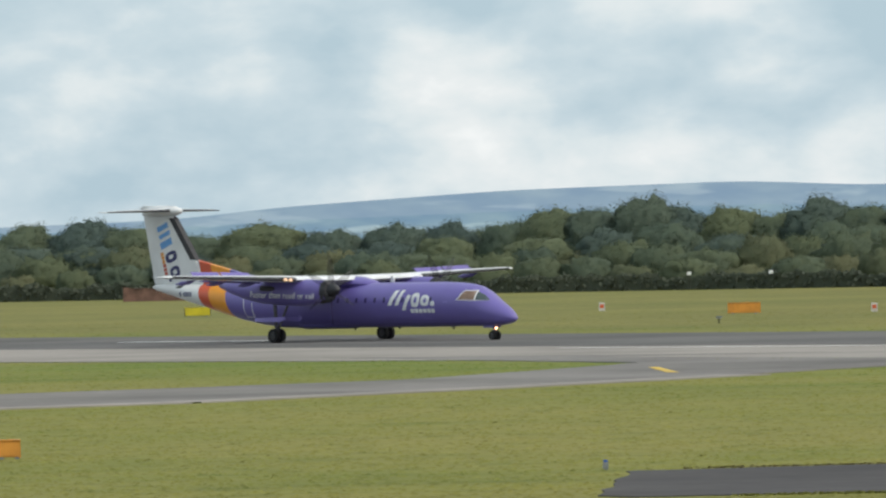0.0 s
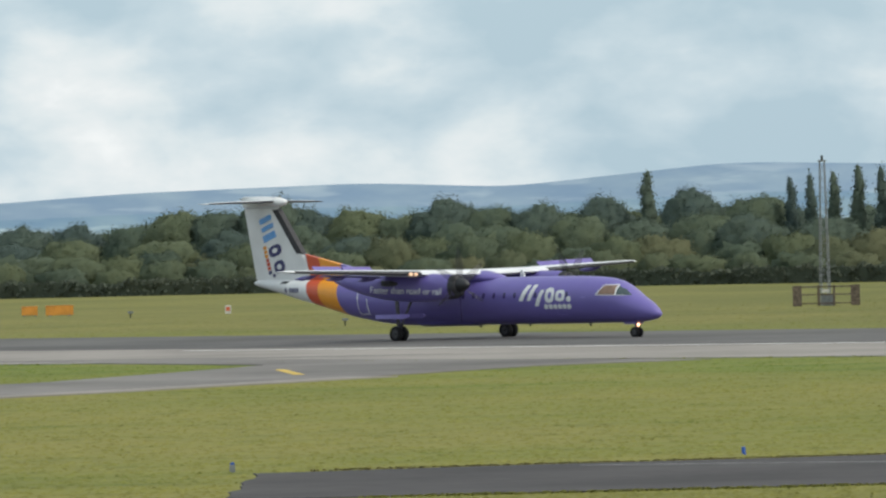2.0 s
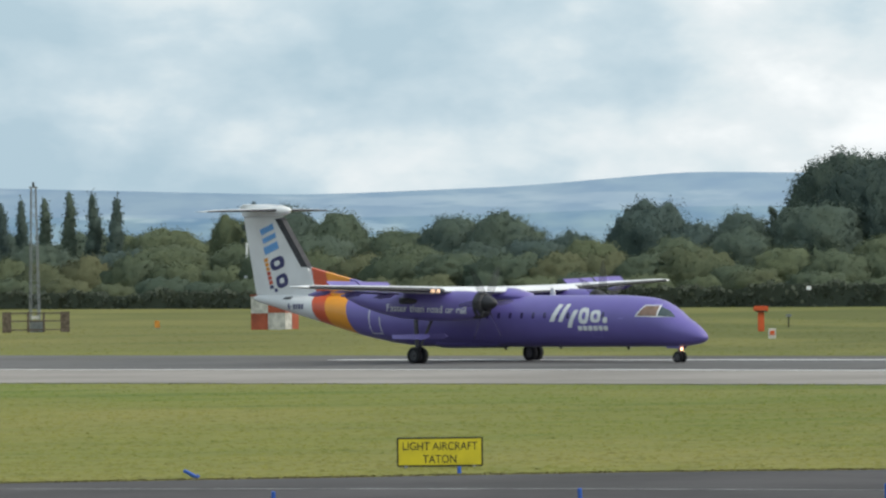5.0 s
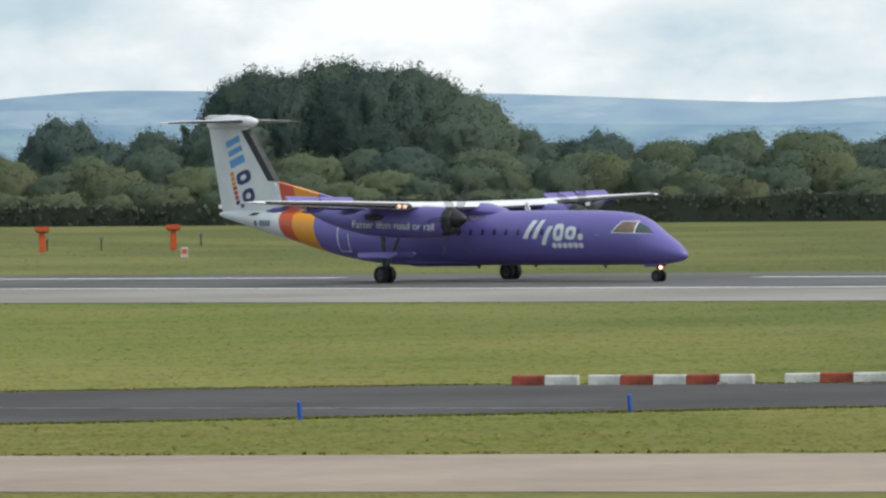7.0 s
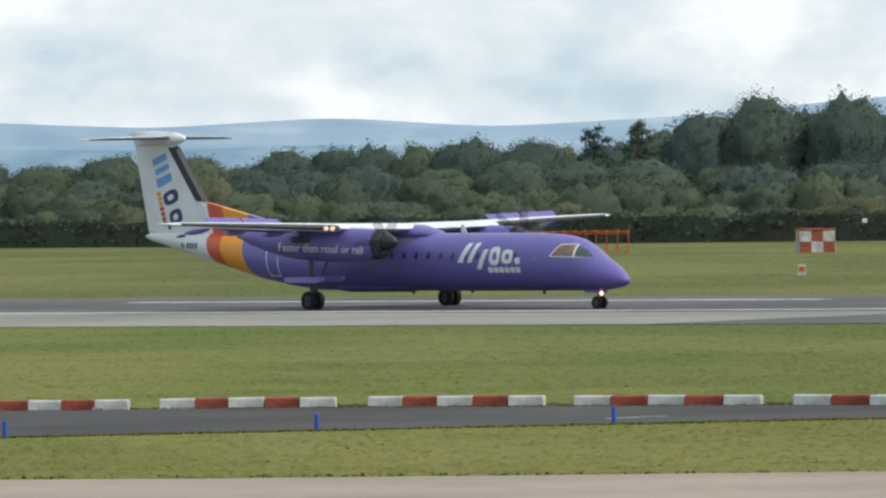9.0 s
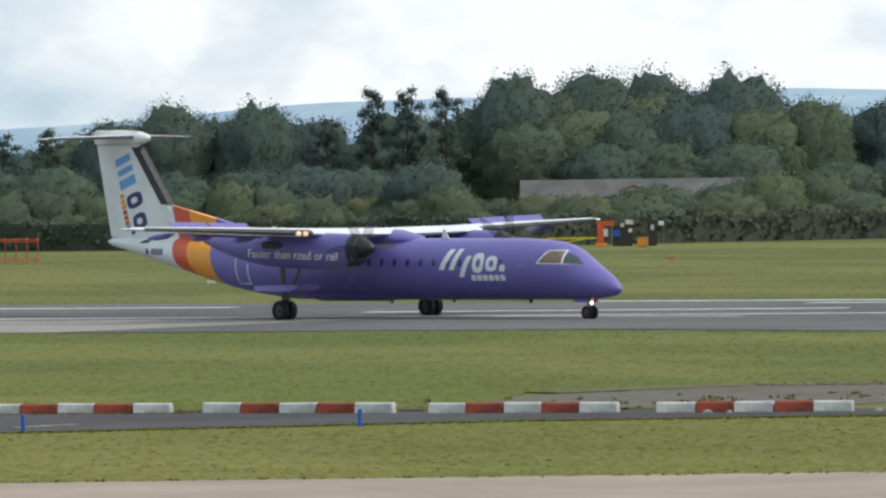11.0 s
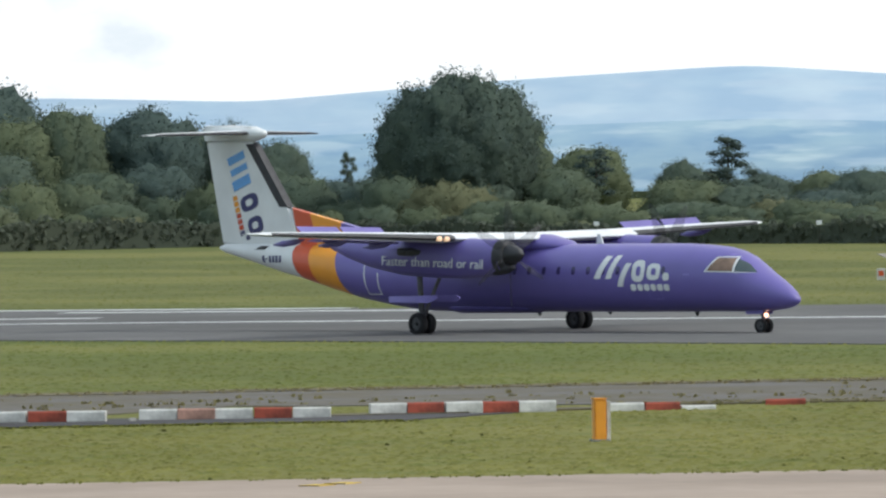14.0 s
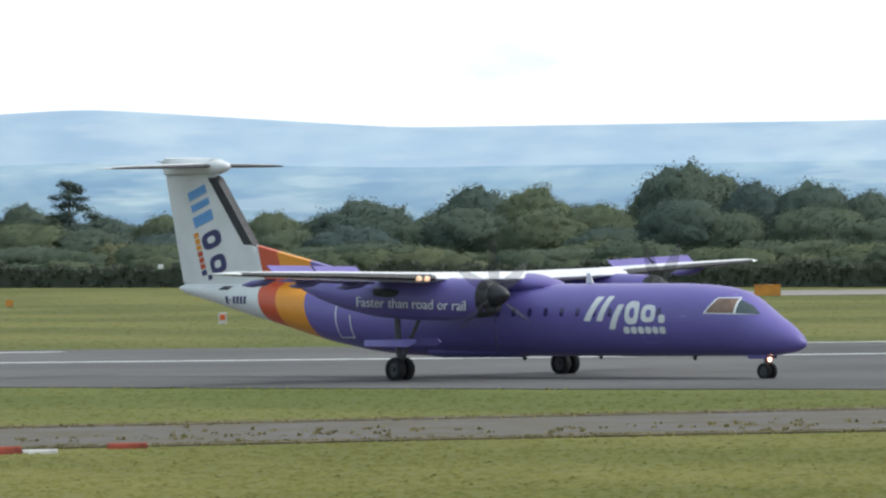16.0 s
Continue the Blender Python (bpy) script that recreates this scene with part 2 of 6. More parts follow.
def grass_mat(name="mown_grass", blades=False):
    """Mown grass: green strips, straw-coloured dry patches, streaks along the mowing."""
    m = bpy.data.materials.new(name)
    m.use_nodes = True
    nt = m.node_tree
    N, L = nt.nodes.new, nt.links.new
    b = nt.nodes["Principled BSDF"]
    b.inputs["Roughness"].default_value = 0.9
    b.inputs["Specular IOR Level"].default_value = 0.1
    tc = N("ShaderNodeTexCoord")

    def noise_at(scale, detail, stretch, turn=0.0):
        mp = N("ShaderNodeMapping")
        mp.inputs["Scale"].default_value = stretch
        mp.inputs["Rotation"].default_value = (0, 0, turn)
        L(tc.outputs["Object"], mp.inputs[0])
        n = N("ShaderNodeTexNoise")
        n.inputs["Scale"].default_value, n.inputs["Detail"].default_value = scale, detail
        L(mp.outputs[0], n.inputs["Vector"])
        return n.outputs["Fac"]

    def ramp(v, lo, hi):
        r = N("ShaderNodeMapRange")
        r.inputs["From Min"].default_value, r.inputs["From Max"].default_value = lo, hi
        L(v, r.inputs["Value"])
        return r.outputs[0]

    def blend(f, a, bb):
        c = N("ShaderNodeMix"); c.data_type = "RGBA"
        L(f, c.inputs["Factor"])
        for key, v in (("A", a), ("B", bb)):
            if isinstance(v, tuple):
                c.inputs[key].default_value = (*v, 1)
            else:
                L(v, c.inputs[key])
        return c.outputs["Result"]

    def maths(op, a, bb):
        f = N("ShaderNodeMath"); f.operation = op
        for k, v in enumerate((a, bb)):
            if isinstance(v, (int, float)):
                f.inputs[k].default_value = v
            else:
                L(v, f.inputs[k])
        return f.outputs[0]

    turn = radians(-47)
    sx = N("ShaderNodeSeparateXYZ")
    L(tc.outputs["Object"], sx.inputs[0])
    # distance from the runway's line, with wandering borders
    d = maths("ADD", maths("MULTIPLY", sx.outputs["X"], 0.731), maths("MULTIPLY", sx.outputs["Y"], 0.682))
    d = maths("ADD", d, maths("MULTIPLY", maths("SUBTRACT", noise_at(0.05, 4, (0.5, 1, 1), turn), 0.5), 26.0))
    base = blend(ramp(noise_at(0.035, 5, (1, 1, 1)), 0.35, 0.65), GREEN, OLIVE)
    # longest and greenest beside the runway
    base = blend(maths("MULTIPLY", maths("MULTIPLY", ramp(d, 264, 290), ramp(d, 345, 330)), 0.75), base, LUSH)
    # thin and straw-coloured beyond the runway
    base = blend(maths("MULTIPLY", ramp(d, 366, 392), 0.55), base, STRAW)
    streak = ramp(noise_at(0.30, 4, (0.10, 1, 1), turn), 0.45, 0.72)
    c2 = blend(maths("MULTIPLY", streak, 0.7), base, TIPS)
    c2 = blend(maths("MULTIPLY", ramp(noise_at(0.11, 6, (0.35, 1, 1), turn), 0.54, 0.74), 0.7), c2, TUSSOCK)
    # sun-dried sward on the near strip's west end
    c2 = blend(maths("MULTIPLY", maths("MULTIPLY", ramp(sx.outputs["X"], 64, 18), ramp(d, 262, 236)), 0.38), c2, TIPS)
    # duller and darker with x, towards the east end
    c2 = blend(maths("MULTIPLY", ramp(sx.outputs["X"], 40, 105), 0.74), c2, DULL)
    # drier, yellower sward on the strip between the taxiways
    c2 = blend(maths("MULTIPLY", ramp(sx.outputs["Y"], 226, 204), 0.5), c2, DRY)
    # metre-sized mottling: yellowed tips, darker tussocks
    c2 = blend(maths("MULTIPLY", ramp(noise_at(0.05, 6, (1, 0.5, 1), 0.4), 0.44, 0.62), 0.5), c2, TIPS)
    c2 = blend(maths("MULTIPLY", ramp(noise_at(0.42, 6, (1, 1, 1), 1.0), 0.52, 0.72), 0.45), c2, TUSSOCK)
    h = N("ShaderNodeHueSaturation")
    v = ramp(noise_at(1.6, 6, (1, 1, 1)), 0.0, 1.0)
    k = N("ShaderNodeMapRange")
    k.inputs["To Min"].default_value, k.inputs["To Max"].default_value = 0.6, 1.4
    L(v, k.inputs["Value"])
    out = k.outputs[0]
    if blades:
        g = N("ShaderNodeNewGeometry")
        r = N("ShaderNodeMapRange")
        r.inputs["To Min"].default_value, r.inputs["To Max"].default_value = 0.91, 1.09
        L(g.outputs["Random Per Island"], r.inputs["Value"])
        out = maths("MULTIPLY", out, r.outputs[0])
    L(out, h.inputs["Value"])
    L(c2, h.inputs["Color"]); L(h.outputs[0], b.inputs["Base Color"])
    return m


GREEN, OLIVE, LUSH, STRAW = (0.126, 0.156, 0.029), (0.184, 0.184, 0.042), (0.106, 0.160, 0.028), (0.150, 0.132, 0.056)
TIPS, TUSSOCK, DULL, DRY = (0.212, 0.196, 0.060), (0.077, 0.108, 0.024), (0.085, 0.099, 0.027), (0.142, 0.130, 0.033)
M["blades"] = grass_mat("grass_blades", True)
M["grass"] = grass_mat()


def livery_mat():
    """Tail white, red and amber bands, purple body: the paint's own borders, slanted along the fuselage."""
    m = bpy.data.materials.new("livery")
    m.use_nodes = True
    nt = m.node_tree
    N, L = nt.nodes.new, nt.links.new
    b = nt.nodes["Principled BSDF"]
    b.inputs["Roughness"].default_value, b.inputs["Coat Weight"].default_value = 0.42, 0.08
    tc = N("ShaderNodeTexCoord")
    s = N("ShaderNodeSeparateXYZ")
    L(tc.outputs["Object"], s.inputs[0])
    k = N("ShaderNodeMath"); k.operation = "MULTIPLY_ADD"
    L(s.outputs["Z"], k.inputs[0]); k.inputs[1].default_value = 0.336
    L(s.outputs["X"], k.inputs[2])
    r = N("ShaderNodeMapRange")
    r.inputs["From Min"].default_value, r.inputs["From Max"].default_value = -20.0, 0.0
    L(k.outputs[0], r.inputs["Value"])
    ramp = N("ShaderNodeValToRGB")
    cr = ramp.color_ramp
    cr.interpolation = "CONSTANT"
    at = lambda x: (x + 20.0) / 20.0
    cr.elements[0].position, cr.elements[0].color = 0.0, (0.70, 0.71, 0.71, 1)
    cr.elements[1].position, cr.elements[1].color = at(-10.05), (0.56, 0.085, 0.03, 1)
    for x, c in ((-9.02, (0.76, 0.30, 0.02, 1)), (-7.35, (0.140, 0.112, 0.36, 1))):
        e = cr.elements.new(at(x))
        e.color = c
    L(r.outputs[0], ramp.inputs["Fac"])
    n = N("ShaderNodeTexNoise")
    n.inputs["Scale"].default_value, n.inputs["Detail"].default_value = 1.2, 5
    L(tc.outputs["Object"], n.inputs["Vector"])
    h = N("ShaderNodeHueSaturation")
    q = N("ShaderNodeMapRange")
    q.inputs["To Min"].default_value, q.inputs["To Max"].default_value = 0.9, 1.1
    L(n.outputs["Fac"], q.inputs["Value"]); L(q.outputs[0], h.inputs["Value"])
    L(ramp.outputs[0], h.inputs["Color"]); L(h.outputs[0], b.inputs["Base Color"])
    return m


M["livery"] = livery_mat()

# ---------------------------------------------------------------- mesh helpers


def mesh_of(name, verts, faces, material, smooth=False):
    me = bpy.data.meshes.new(name)
    me.from_pydata([tuple(v) for v in verts], [], faces)
    me.materials.append(material)
    if smooth:
        me.polygons.foreach_set("use_smooth", [True] * len(me.polygons))
    me.update()
    return me


def obj(name, verts, faces, material, parent=None, smooth=False, label=""):
    ob = new(name, mesh_of(name, verts, faces, material, smooth))
    ob.parent = parent
    if label:
        tagged(ob, label=label)
    return ob


def part(name, bm, material, parent, label="", smooth=False):
    me = bpy.data.meshes.new(name)
    bm.to_mesh(me)
    bm.free()
    me.materials.append(material)
    if smooth:
        me.polygons.foreach_set("use_smooth", [True] * len(me.polygons))
    ob = new(name, me)
    ob.parent = parent
    if label:
        tagged(ob, label=label)
    return ob


def box_bm(size, at=(0, 0, 0), bevel=0.0, bm=None, turn=None):
    bm = bm or bmesh.new()
    m = Matrix.Translation(at) @ (turn or Matrix()) @ Matrix.Diagonal((*size, 1))
    r = bmesh.ops.create_cube(bm, size=1.0, matrix=m)
    if bevel:
        es = list({e for v in r["verts"] for e in v.link_edges})
        bmesh.ops.bevel(bm, geom=es, offset=bevel, segments=2, affect="EDGES")
    return bm


def tube_bm(a, b, r1, r2=None, n=10, bm=None):
    bm = bm or bmesh.new()
    a, b = Vector(a), Vector(b)
    m = Matrix.Translation((a + b) / 2) @ (b - a).to_track_quat("Z", "Y").to_matrix().to_4x4()
    bmesh.ops.create_cone(bm, cap_ends=True, segments=n, radius1=r1, radius2=r1 if r2 is None else r2, depth=(b - a).length, matrix=m)
    return bm


def loft(sections, n=32):
    """Rings (x, zc, ry, rz) or (x, yc, zc, ry, rz) joined to a closed skin."""
    verts, faces = [], []
    for s in sections:
        x, yc, zc, ry, rz = s if len(s) == 5 else (s[0], 0.0, *s[1:])
        for i in range(n):
            a = 2 * math.pi * i / n
            verts.append((x, yc + ry * math.cos(a), zc + rz * math.sin(a)))
    for k in range(len(sections) - 1):
        for i in range(n):
            j = (i + 1) % n
            faces.append((k * n + i, k * n + j, (k + 1) * n + j, (k + 1) * n + i))
    faces.append(tuple(range(n))[::-1])
    faces.append(tuple(range((len(sections) - 1) * n, len(sections) * n)))
    return verts, faces


def empty(name, m=None):
    ob = new(name)
    ob.empty_display_size = 0.5
    if m is not None:
        ob.matrix_world = m
    return ob

# ---------------------------------------------------------------- ground and pavements
RUN_U = Vector((0.682, -0.731, 0))   # along the runway
RUN_N = Vector((0.731, 0.682, 0))    # across it, away from the camera


def run(s, d, z=0.0):
    p = RUN_U * s + RUN_N * d
    return (p.x, p.y, z)


def make_ground():
    """One sheet to the horizon, finer and gently uneven where the airfield lies."""
    xs = sorted({*range(-4600, -400, 600), *range(-400, 700, 20), *range(700, 4700, 500)})
    ys = sorted({*range(-4600, -100, 700), *range(-100, 1100, 20), *range(1100, 4700, 500)})
    verts = [(x, y, 0.0) for y in ys for x in xs]
    w = len(xs)
    faces = [(j * w + i, j * w + i + 1, (j + 1) * w + i + 1, (j + 1) * w + i) for j in range(len(ys) - 1) for i in range(w - 1)]
    tagged(obj("ground", verts, faces, M["grass"]), "mown airfield grass, green with dry straw patches", "grass", kind="structure")


make_ground()


PAVED = []


def slab(name, outline, material, label, top=0.03, ragged=0.0, seed=1, kind="structure"):
    """A paved sheet with a thickness; its edge wanders a little where grass creeps over it."""
    PAVED.append([p[:2] for p in outline])
    rnd = random.Random(seed)
    pts = []
    n = len(outline)
    for i in range(n):
        a, b = Vector((*outline[i][:2], 0)), Vector((*outline[(i + 1) % n][:2], 0))
        steps = max(1, int((b - a).length / 1.5)) if ragged else 1
        steps = min(steps, 140)
        for k in range(steps):
            p = a.lerp(b, k / steps)
            if ragged:
                p += Vector((rnd.uniform(-1, 1), rnd.uniform(-1, 1), 0)) * ragged
            pts.append((p.x, p.y))
    bm = bmesh.new()
    f = bm.faces.new([bm.verts.new((x, y, top)) for x, y in pts])
    if f.normal.z < 0:
        f.normal_flip()
    bm.normal_update()
    e = bmesh.ops.extrude_face_region(bm, geom=list(bm.faces))
    low = [v for v in e["geom"] if isinstance(v, bmesh.types.BMVert)]
    bmesh.ops.translate(bm, verts=low, vec=(0, 0, -(top + 0.08)))
    bmesh.ops.triangulate(bm, faces=list(bm.faces))
    bmesh.ops.recalc_face_normals(bm, faces=list(bm.faces))
    ob = part(name, bm, material, None)
    return tagged(ob, label, name.replace("_", " "), kind=kind)


slab("runway", [run(-1500, 329.5), run(-1500, 367), run(900, 367), run(900, 327), run(-100, 327), run(-170, 329.5)],
     M["asphalt"], "grey asphalt runway with worn white lines", 0.03, 0.0)
slab("runway_shoulder", [run(-1500, 299), run(-1500, 329.5), run(-170, 329.5), run(-172, 306.5), run(-215, 302), run(-262, 299.5), run(-330, 297.5), run(-420, 301)],
     M["concrete"], "pale concrete runway shoulder", 0.034, 0.18, 2)
# where the exit leaves the runway: asphalt fans out towards the camera
slab("runway_exit", [run(-170, 329.5), run(-100, 327), run(60, 327), (262.0, 180.0), (200.0, 160.0), (172.0, 200.0), (156.1, 246.4), (151.1, 256.8), (146.7, 269.3), (141.9, 281.5),
                     (139.0, 290.0), (133.0, 303.5), (124.0, 320.5), run(-172, 306.5)],
     M["asphalt"], "grey asphalt exit that fans out from the runway", 0.032, 0.18, 3)
# older exit at the near side, a strip between two pieces of grass
slab("old_exit", [(-75, 330), (-40, 327), (-8.0, 343.1), (5.9, 361.3), (16.1, 377.0), (24.6, 393.3), (33, 399), run(-310, 304), run(-300, 312), run(-330, 304), (12.8, 413.6), (9, 402), (1.2, 381.4), (-8.7, 373.2), (-40, 352), (-80, 345)],
     M["oldex"], "worn grey taxiway that joins the runway", 0.038, 0.15, 4)
slab("taxiway", [(5.5, 216), (7.0, 236.5), (13.7, 237.8), (40, 239.6), (52, 237.5), (61, 232.5), (72, 226.5), (80, 221), (92, 213.5), (101, 209.5), (96, 206), (88, 209), (80, 211.4), (58, 212.2), (36, 212.7), (6.5, 214.6)],
     M["dark"], "dark asphalt taxiway", 0.03, 0.14, 5)
slab("old_taxiway", [(82, 221.5), (88, 232), (96, 237.5), (103.5, 237.6), (128.6, 228.2), (143, 224), (180, 211), (172, 190), (131, 204.8), (118.4, 210), (107.2, 213.5), (98, 222), (90, 216)],
     M["worn"], "worn dark taxiway with weeds along its joints", 0.026, 0.3, 6)
slab("concrete_taxiway", [(-60, 250), (6.4, 207.7), (24.0, 194.6), (32, 189.8), (48, 181.2), (66, 174.4), (100, 160), (150, 135), (140, 118), (92, 143), (60, 154), (42.8, 161.7), (28.6, 170.2), (5.7, 185.5), (-70, 228)],
     M["pink"], "pinkish pale concrete taxiway", 0.03, 0.06, 7)
slab("perimeter_road", [(262.8, 489.6), (272.4, 508.8), (283, 500.5), (300, 481.0), (304.3, 475.3), (352, 424), (340, 402), (291.0, 454.7), (286.7, 460.3), (271.6, 480.9)],
     M["concrete"], "pale perimeter road beyond the runway", 0.03, 0.0, 8)


def stripe(a, b, width, material, name="runway_line", label="worn white painted runway line", top=0.044):
    a, b = Vector((*a[:2], 0)), Vector((*b[:2], 0))
    side = (b - a).normalized().cross(Vector((0, 0, 1))) * width / 2
    if name in ("soil_margin", "kerb_strip"):
        PAVED.append([tuple(p.xy) for p in (a - side, b - side, b + side, a + side)])
    n = max(2, int((b - a).length / 4))
    verts, faces = [], []
    for i in range(n + 1):
        p = a.lerp(b, i / n)
        for sgn in (-1, 1):
            q = p + side * (sgn * random.uniform(0.9, 1.08))
            verts += [(q.x, q.y, top), (q.x, q.y, 0.0)]
    for i in range(n):
        o = i * 4
        faces += [(o, o + 4, o + 6, o + 2), (o, o + 1, o + 5, o + 4), (o + 2, o + 6, o + 7, o + 3)]
    return tagged(obj(name, verts, faces, material), label, "marking", kind="structure")


for a, b, w in (((-15.4, 528.5), (-6.3, 521.0), 0.9), ((-60, 570), (-28, 538), 0.9), ((60, 455), (87, 428.6), 0.9), ((104, 409.5), (131.0, 382.8), 0.8),
                ((148.0, 381.3), (166, 361.6), 0.9), ((153.4, 366.2), (172.1, 345.0), 0.9), ((172.1, 345.0), (175.2, 342.0), 0.7), ((200.5, 320.8), (232, 290.0), 0.6),
                ((131.1, 364.9), (149.1, 351.8), 0.9), ((131.6, 349.5), (138.7, 338.8), 0.3),
                ((147.4, 338.2), (174.8, 309.8), 0.8), ((174.8, 309.8), (235, 250), 0.8), ((86, 391.5), (115.2, 364.8), 0.9), ((115.2, 364.8), (147.4, 338.2), 0.6),
                ((66.9, 413.0), (86.0, 391.5), 0.7), ((10, 466), (66.9, 413.0), 0.4)):
    stripe(a, b, w * 1.5, M["line"])
stripe((12.95, 399.5), (13.35, 384.5), 0.5, M["yline"], "taxi_line", "yellow painted taxi line", 0.05)
for a, b in (((75.1, 166.0), (75.7, 166.45)), ((76.0, 166.6), (76.6, 167.05))):
    stripe(a, b, 0.5, M["yline"], "taxi_line", "short yellow painted dash on the concrete", 0.05)
for a, b in (((15.9, 235.9), (36.2, 225.0)), ((36.2, 225.0), (50.6, 214.6)), ((67.5, 215.6), (69.6, 216.8))):
    stripe(a, b, 0.26, M["faded"], "taxi_edge_line", "thin white line on the taxiway")


for a, b in (((-60, 314), (-8, 342.4)), ((-8, 342.4), (5.9, 360.6)), ((5.9, 360.6), (16.1, 376.2))):
    stripe(a, b, 2.8, M["concrete"], "kerb_strip", "pale concrete strip along the old exit", 0.05)


# weeds and bare soil along the pavement's edges
def tufts(name, line, count, spread, size, material, label, seed):
    rnd = random.Random(seed)
    verts, faces = [], []
    segs = [(Vector((*line[i][:2], 0)), Vector((*line[i + 1][:2], 0))) for i in range(len(line) - 1)]
    lens = [(b - a).length for a, b in segs]
    for _ in range(count):
        a, b = rnd.choices(segs, lens)[0]
        p = a.lerp(b, rnd.random()) + Vector((rnd.gauss(0, spread), rnd.gauss(0, spread), 0))
        h = size * rnd.uniform(0.25, 0.9)
        for _k in range(5):
            q = p + Vector((rnd.uniform(-1, 1), rnd.uniform(-1, 1), 0)) * size * 0.8
            t = rnd.uniform(0, 6.28)
            dx, dy = math.cos(t) * size * 0.5, math.sin(t) * size * 0.5
            o = len(verts)
            verts += [(q.x - dx, q.y - dy, 0.0), (q.x + dx, q.y + dy, 0.0), (q.x + rnd.gauss(0, 0.3) * h, q.y + rnd.gauss(0, 0.3) * h, h)]
            faces.append((o, o + 1, o + 2))
    ob = obj(name, verts, faces, material)
    ob.data.normals_split_custom_set_from_vertices([(0.0, 0.0, 1.0)] * len(verts))
    tagged(ob, label, "grass", kind="stuff")


M["tuft"] = leaf_mat("tuft_grass", (0.200, 0.215, 0.050), (0.260, 0.245, 0.070), through_light=0.5)
M["weed"] = leaf_mat("weed", (0.215, 0.200, 0.080), (0.270, 0.225, 0.100), through_light=0.5)
tufts("grass_tufts", [(9, 214.3), (36, 212.5), (58, 212), (80, 211), (96, 205.5)], 3600, 0.16, 0.09, M["tuft"], "ragged grass along the taxiway's edge", 11)
tufts("grass_tufts", [(9, 238.2), (14, 238.4), (40, 240.2), (52, 238.1), (61, 233), (80, 221.6)], 3600, 0.25, 0.09, M["weed"], "ragged dry grass along the taxiway's far edge", 12)
tufts("weeds", [(86, 222), (98, 226), (112, 220), (131, 212), (170, 198)], 420, 2.8, 0.16, M["weed"], "weeds growing through the old taxiway", 13)
tufts("weeds", [(98, 237.8), (128.6, 228.4), (143, 224.3), (175, 213)], 2600, 0.7, 0.11, M["weed"], "ragged weeds beside the old taxiway", 14)
tufts("weeds", [(107, 213), (118.4, 209.6), (131, 204.5), (170, 190)], 2600, 0.6, 0.11, M["weed"], "ragged grass beside the old taxiway", 15)
tufts("grass_tufts", [(-60, 249.5), (6.4, 207.4), (24, 194.2), (66, 174), (100, 159.5)], 900, 0.12, 0.1, M["tuft"], "short grass along the concrete taxiway", 16)
tufts("grass_tufts", [run(-420, 300.6), run(-330, 297), run(-262, 299), run(-215, 301.6), run(-172, 306), (133.0, 303.2), (141.9, 281.0), (151.1, 256.4)], 900, 0.35, 0.08, M["tuft"], "grass fringe along the runway's near edge", 17)
tufts("weeds", [(62, 234), (70, 229.5), (80, 223.5), (86, 219)], 1500, 0.5, 0.10, M["weed"], "weeds around the barrier blocks", 18)

for a, b, w in (((90, 235.5), (98, 238.2), 1.6), ((98, 238.2), (128.6, 228.6), 2.6), ((128.6, 228.6), (143, 224.4), 2.6), ((143, 224.4), (178, 212), 2.6), ((107, 213.2), (118.4, 209.8), 2.2), ((118.4, 209.8), (131, 204.6), 2.2), ((131, 204.6), (170, 189.5), 2.2),
                ((63, 234.4), (72, 229), 1.0), ((72, 229), (80, 223.4), 1.0), ((80, 223.4), (86, 218.6), 1.2), ((95, 211.5), (107, 211), 1.4)):
    stripe(a, b, w, M["soil"], "soil_margin", "bare brown soil margin of the old taxiway", 0.046)



def clear_of_pavement(x, y):
    """True where no paved sheet or soil margin lies (even-odd rule)."""
    ok = np.ones(len(x), bool)
    for poly in PAVED:
        odd = np.zeros(len(x), bool)
        for (x0, y0), (x1, y1) in zip(poly, poly[1:] + poly[:1]):
            if y0 != y1:
                odd ^= ((y0 > y) != (y1 > y)) & (x < (x1 - x0) * (y - y0) / (y1 - y0) + x0)
        ok &= ~odd
    return ok


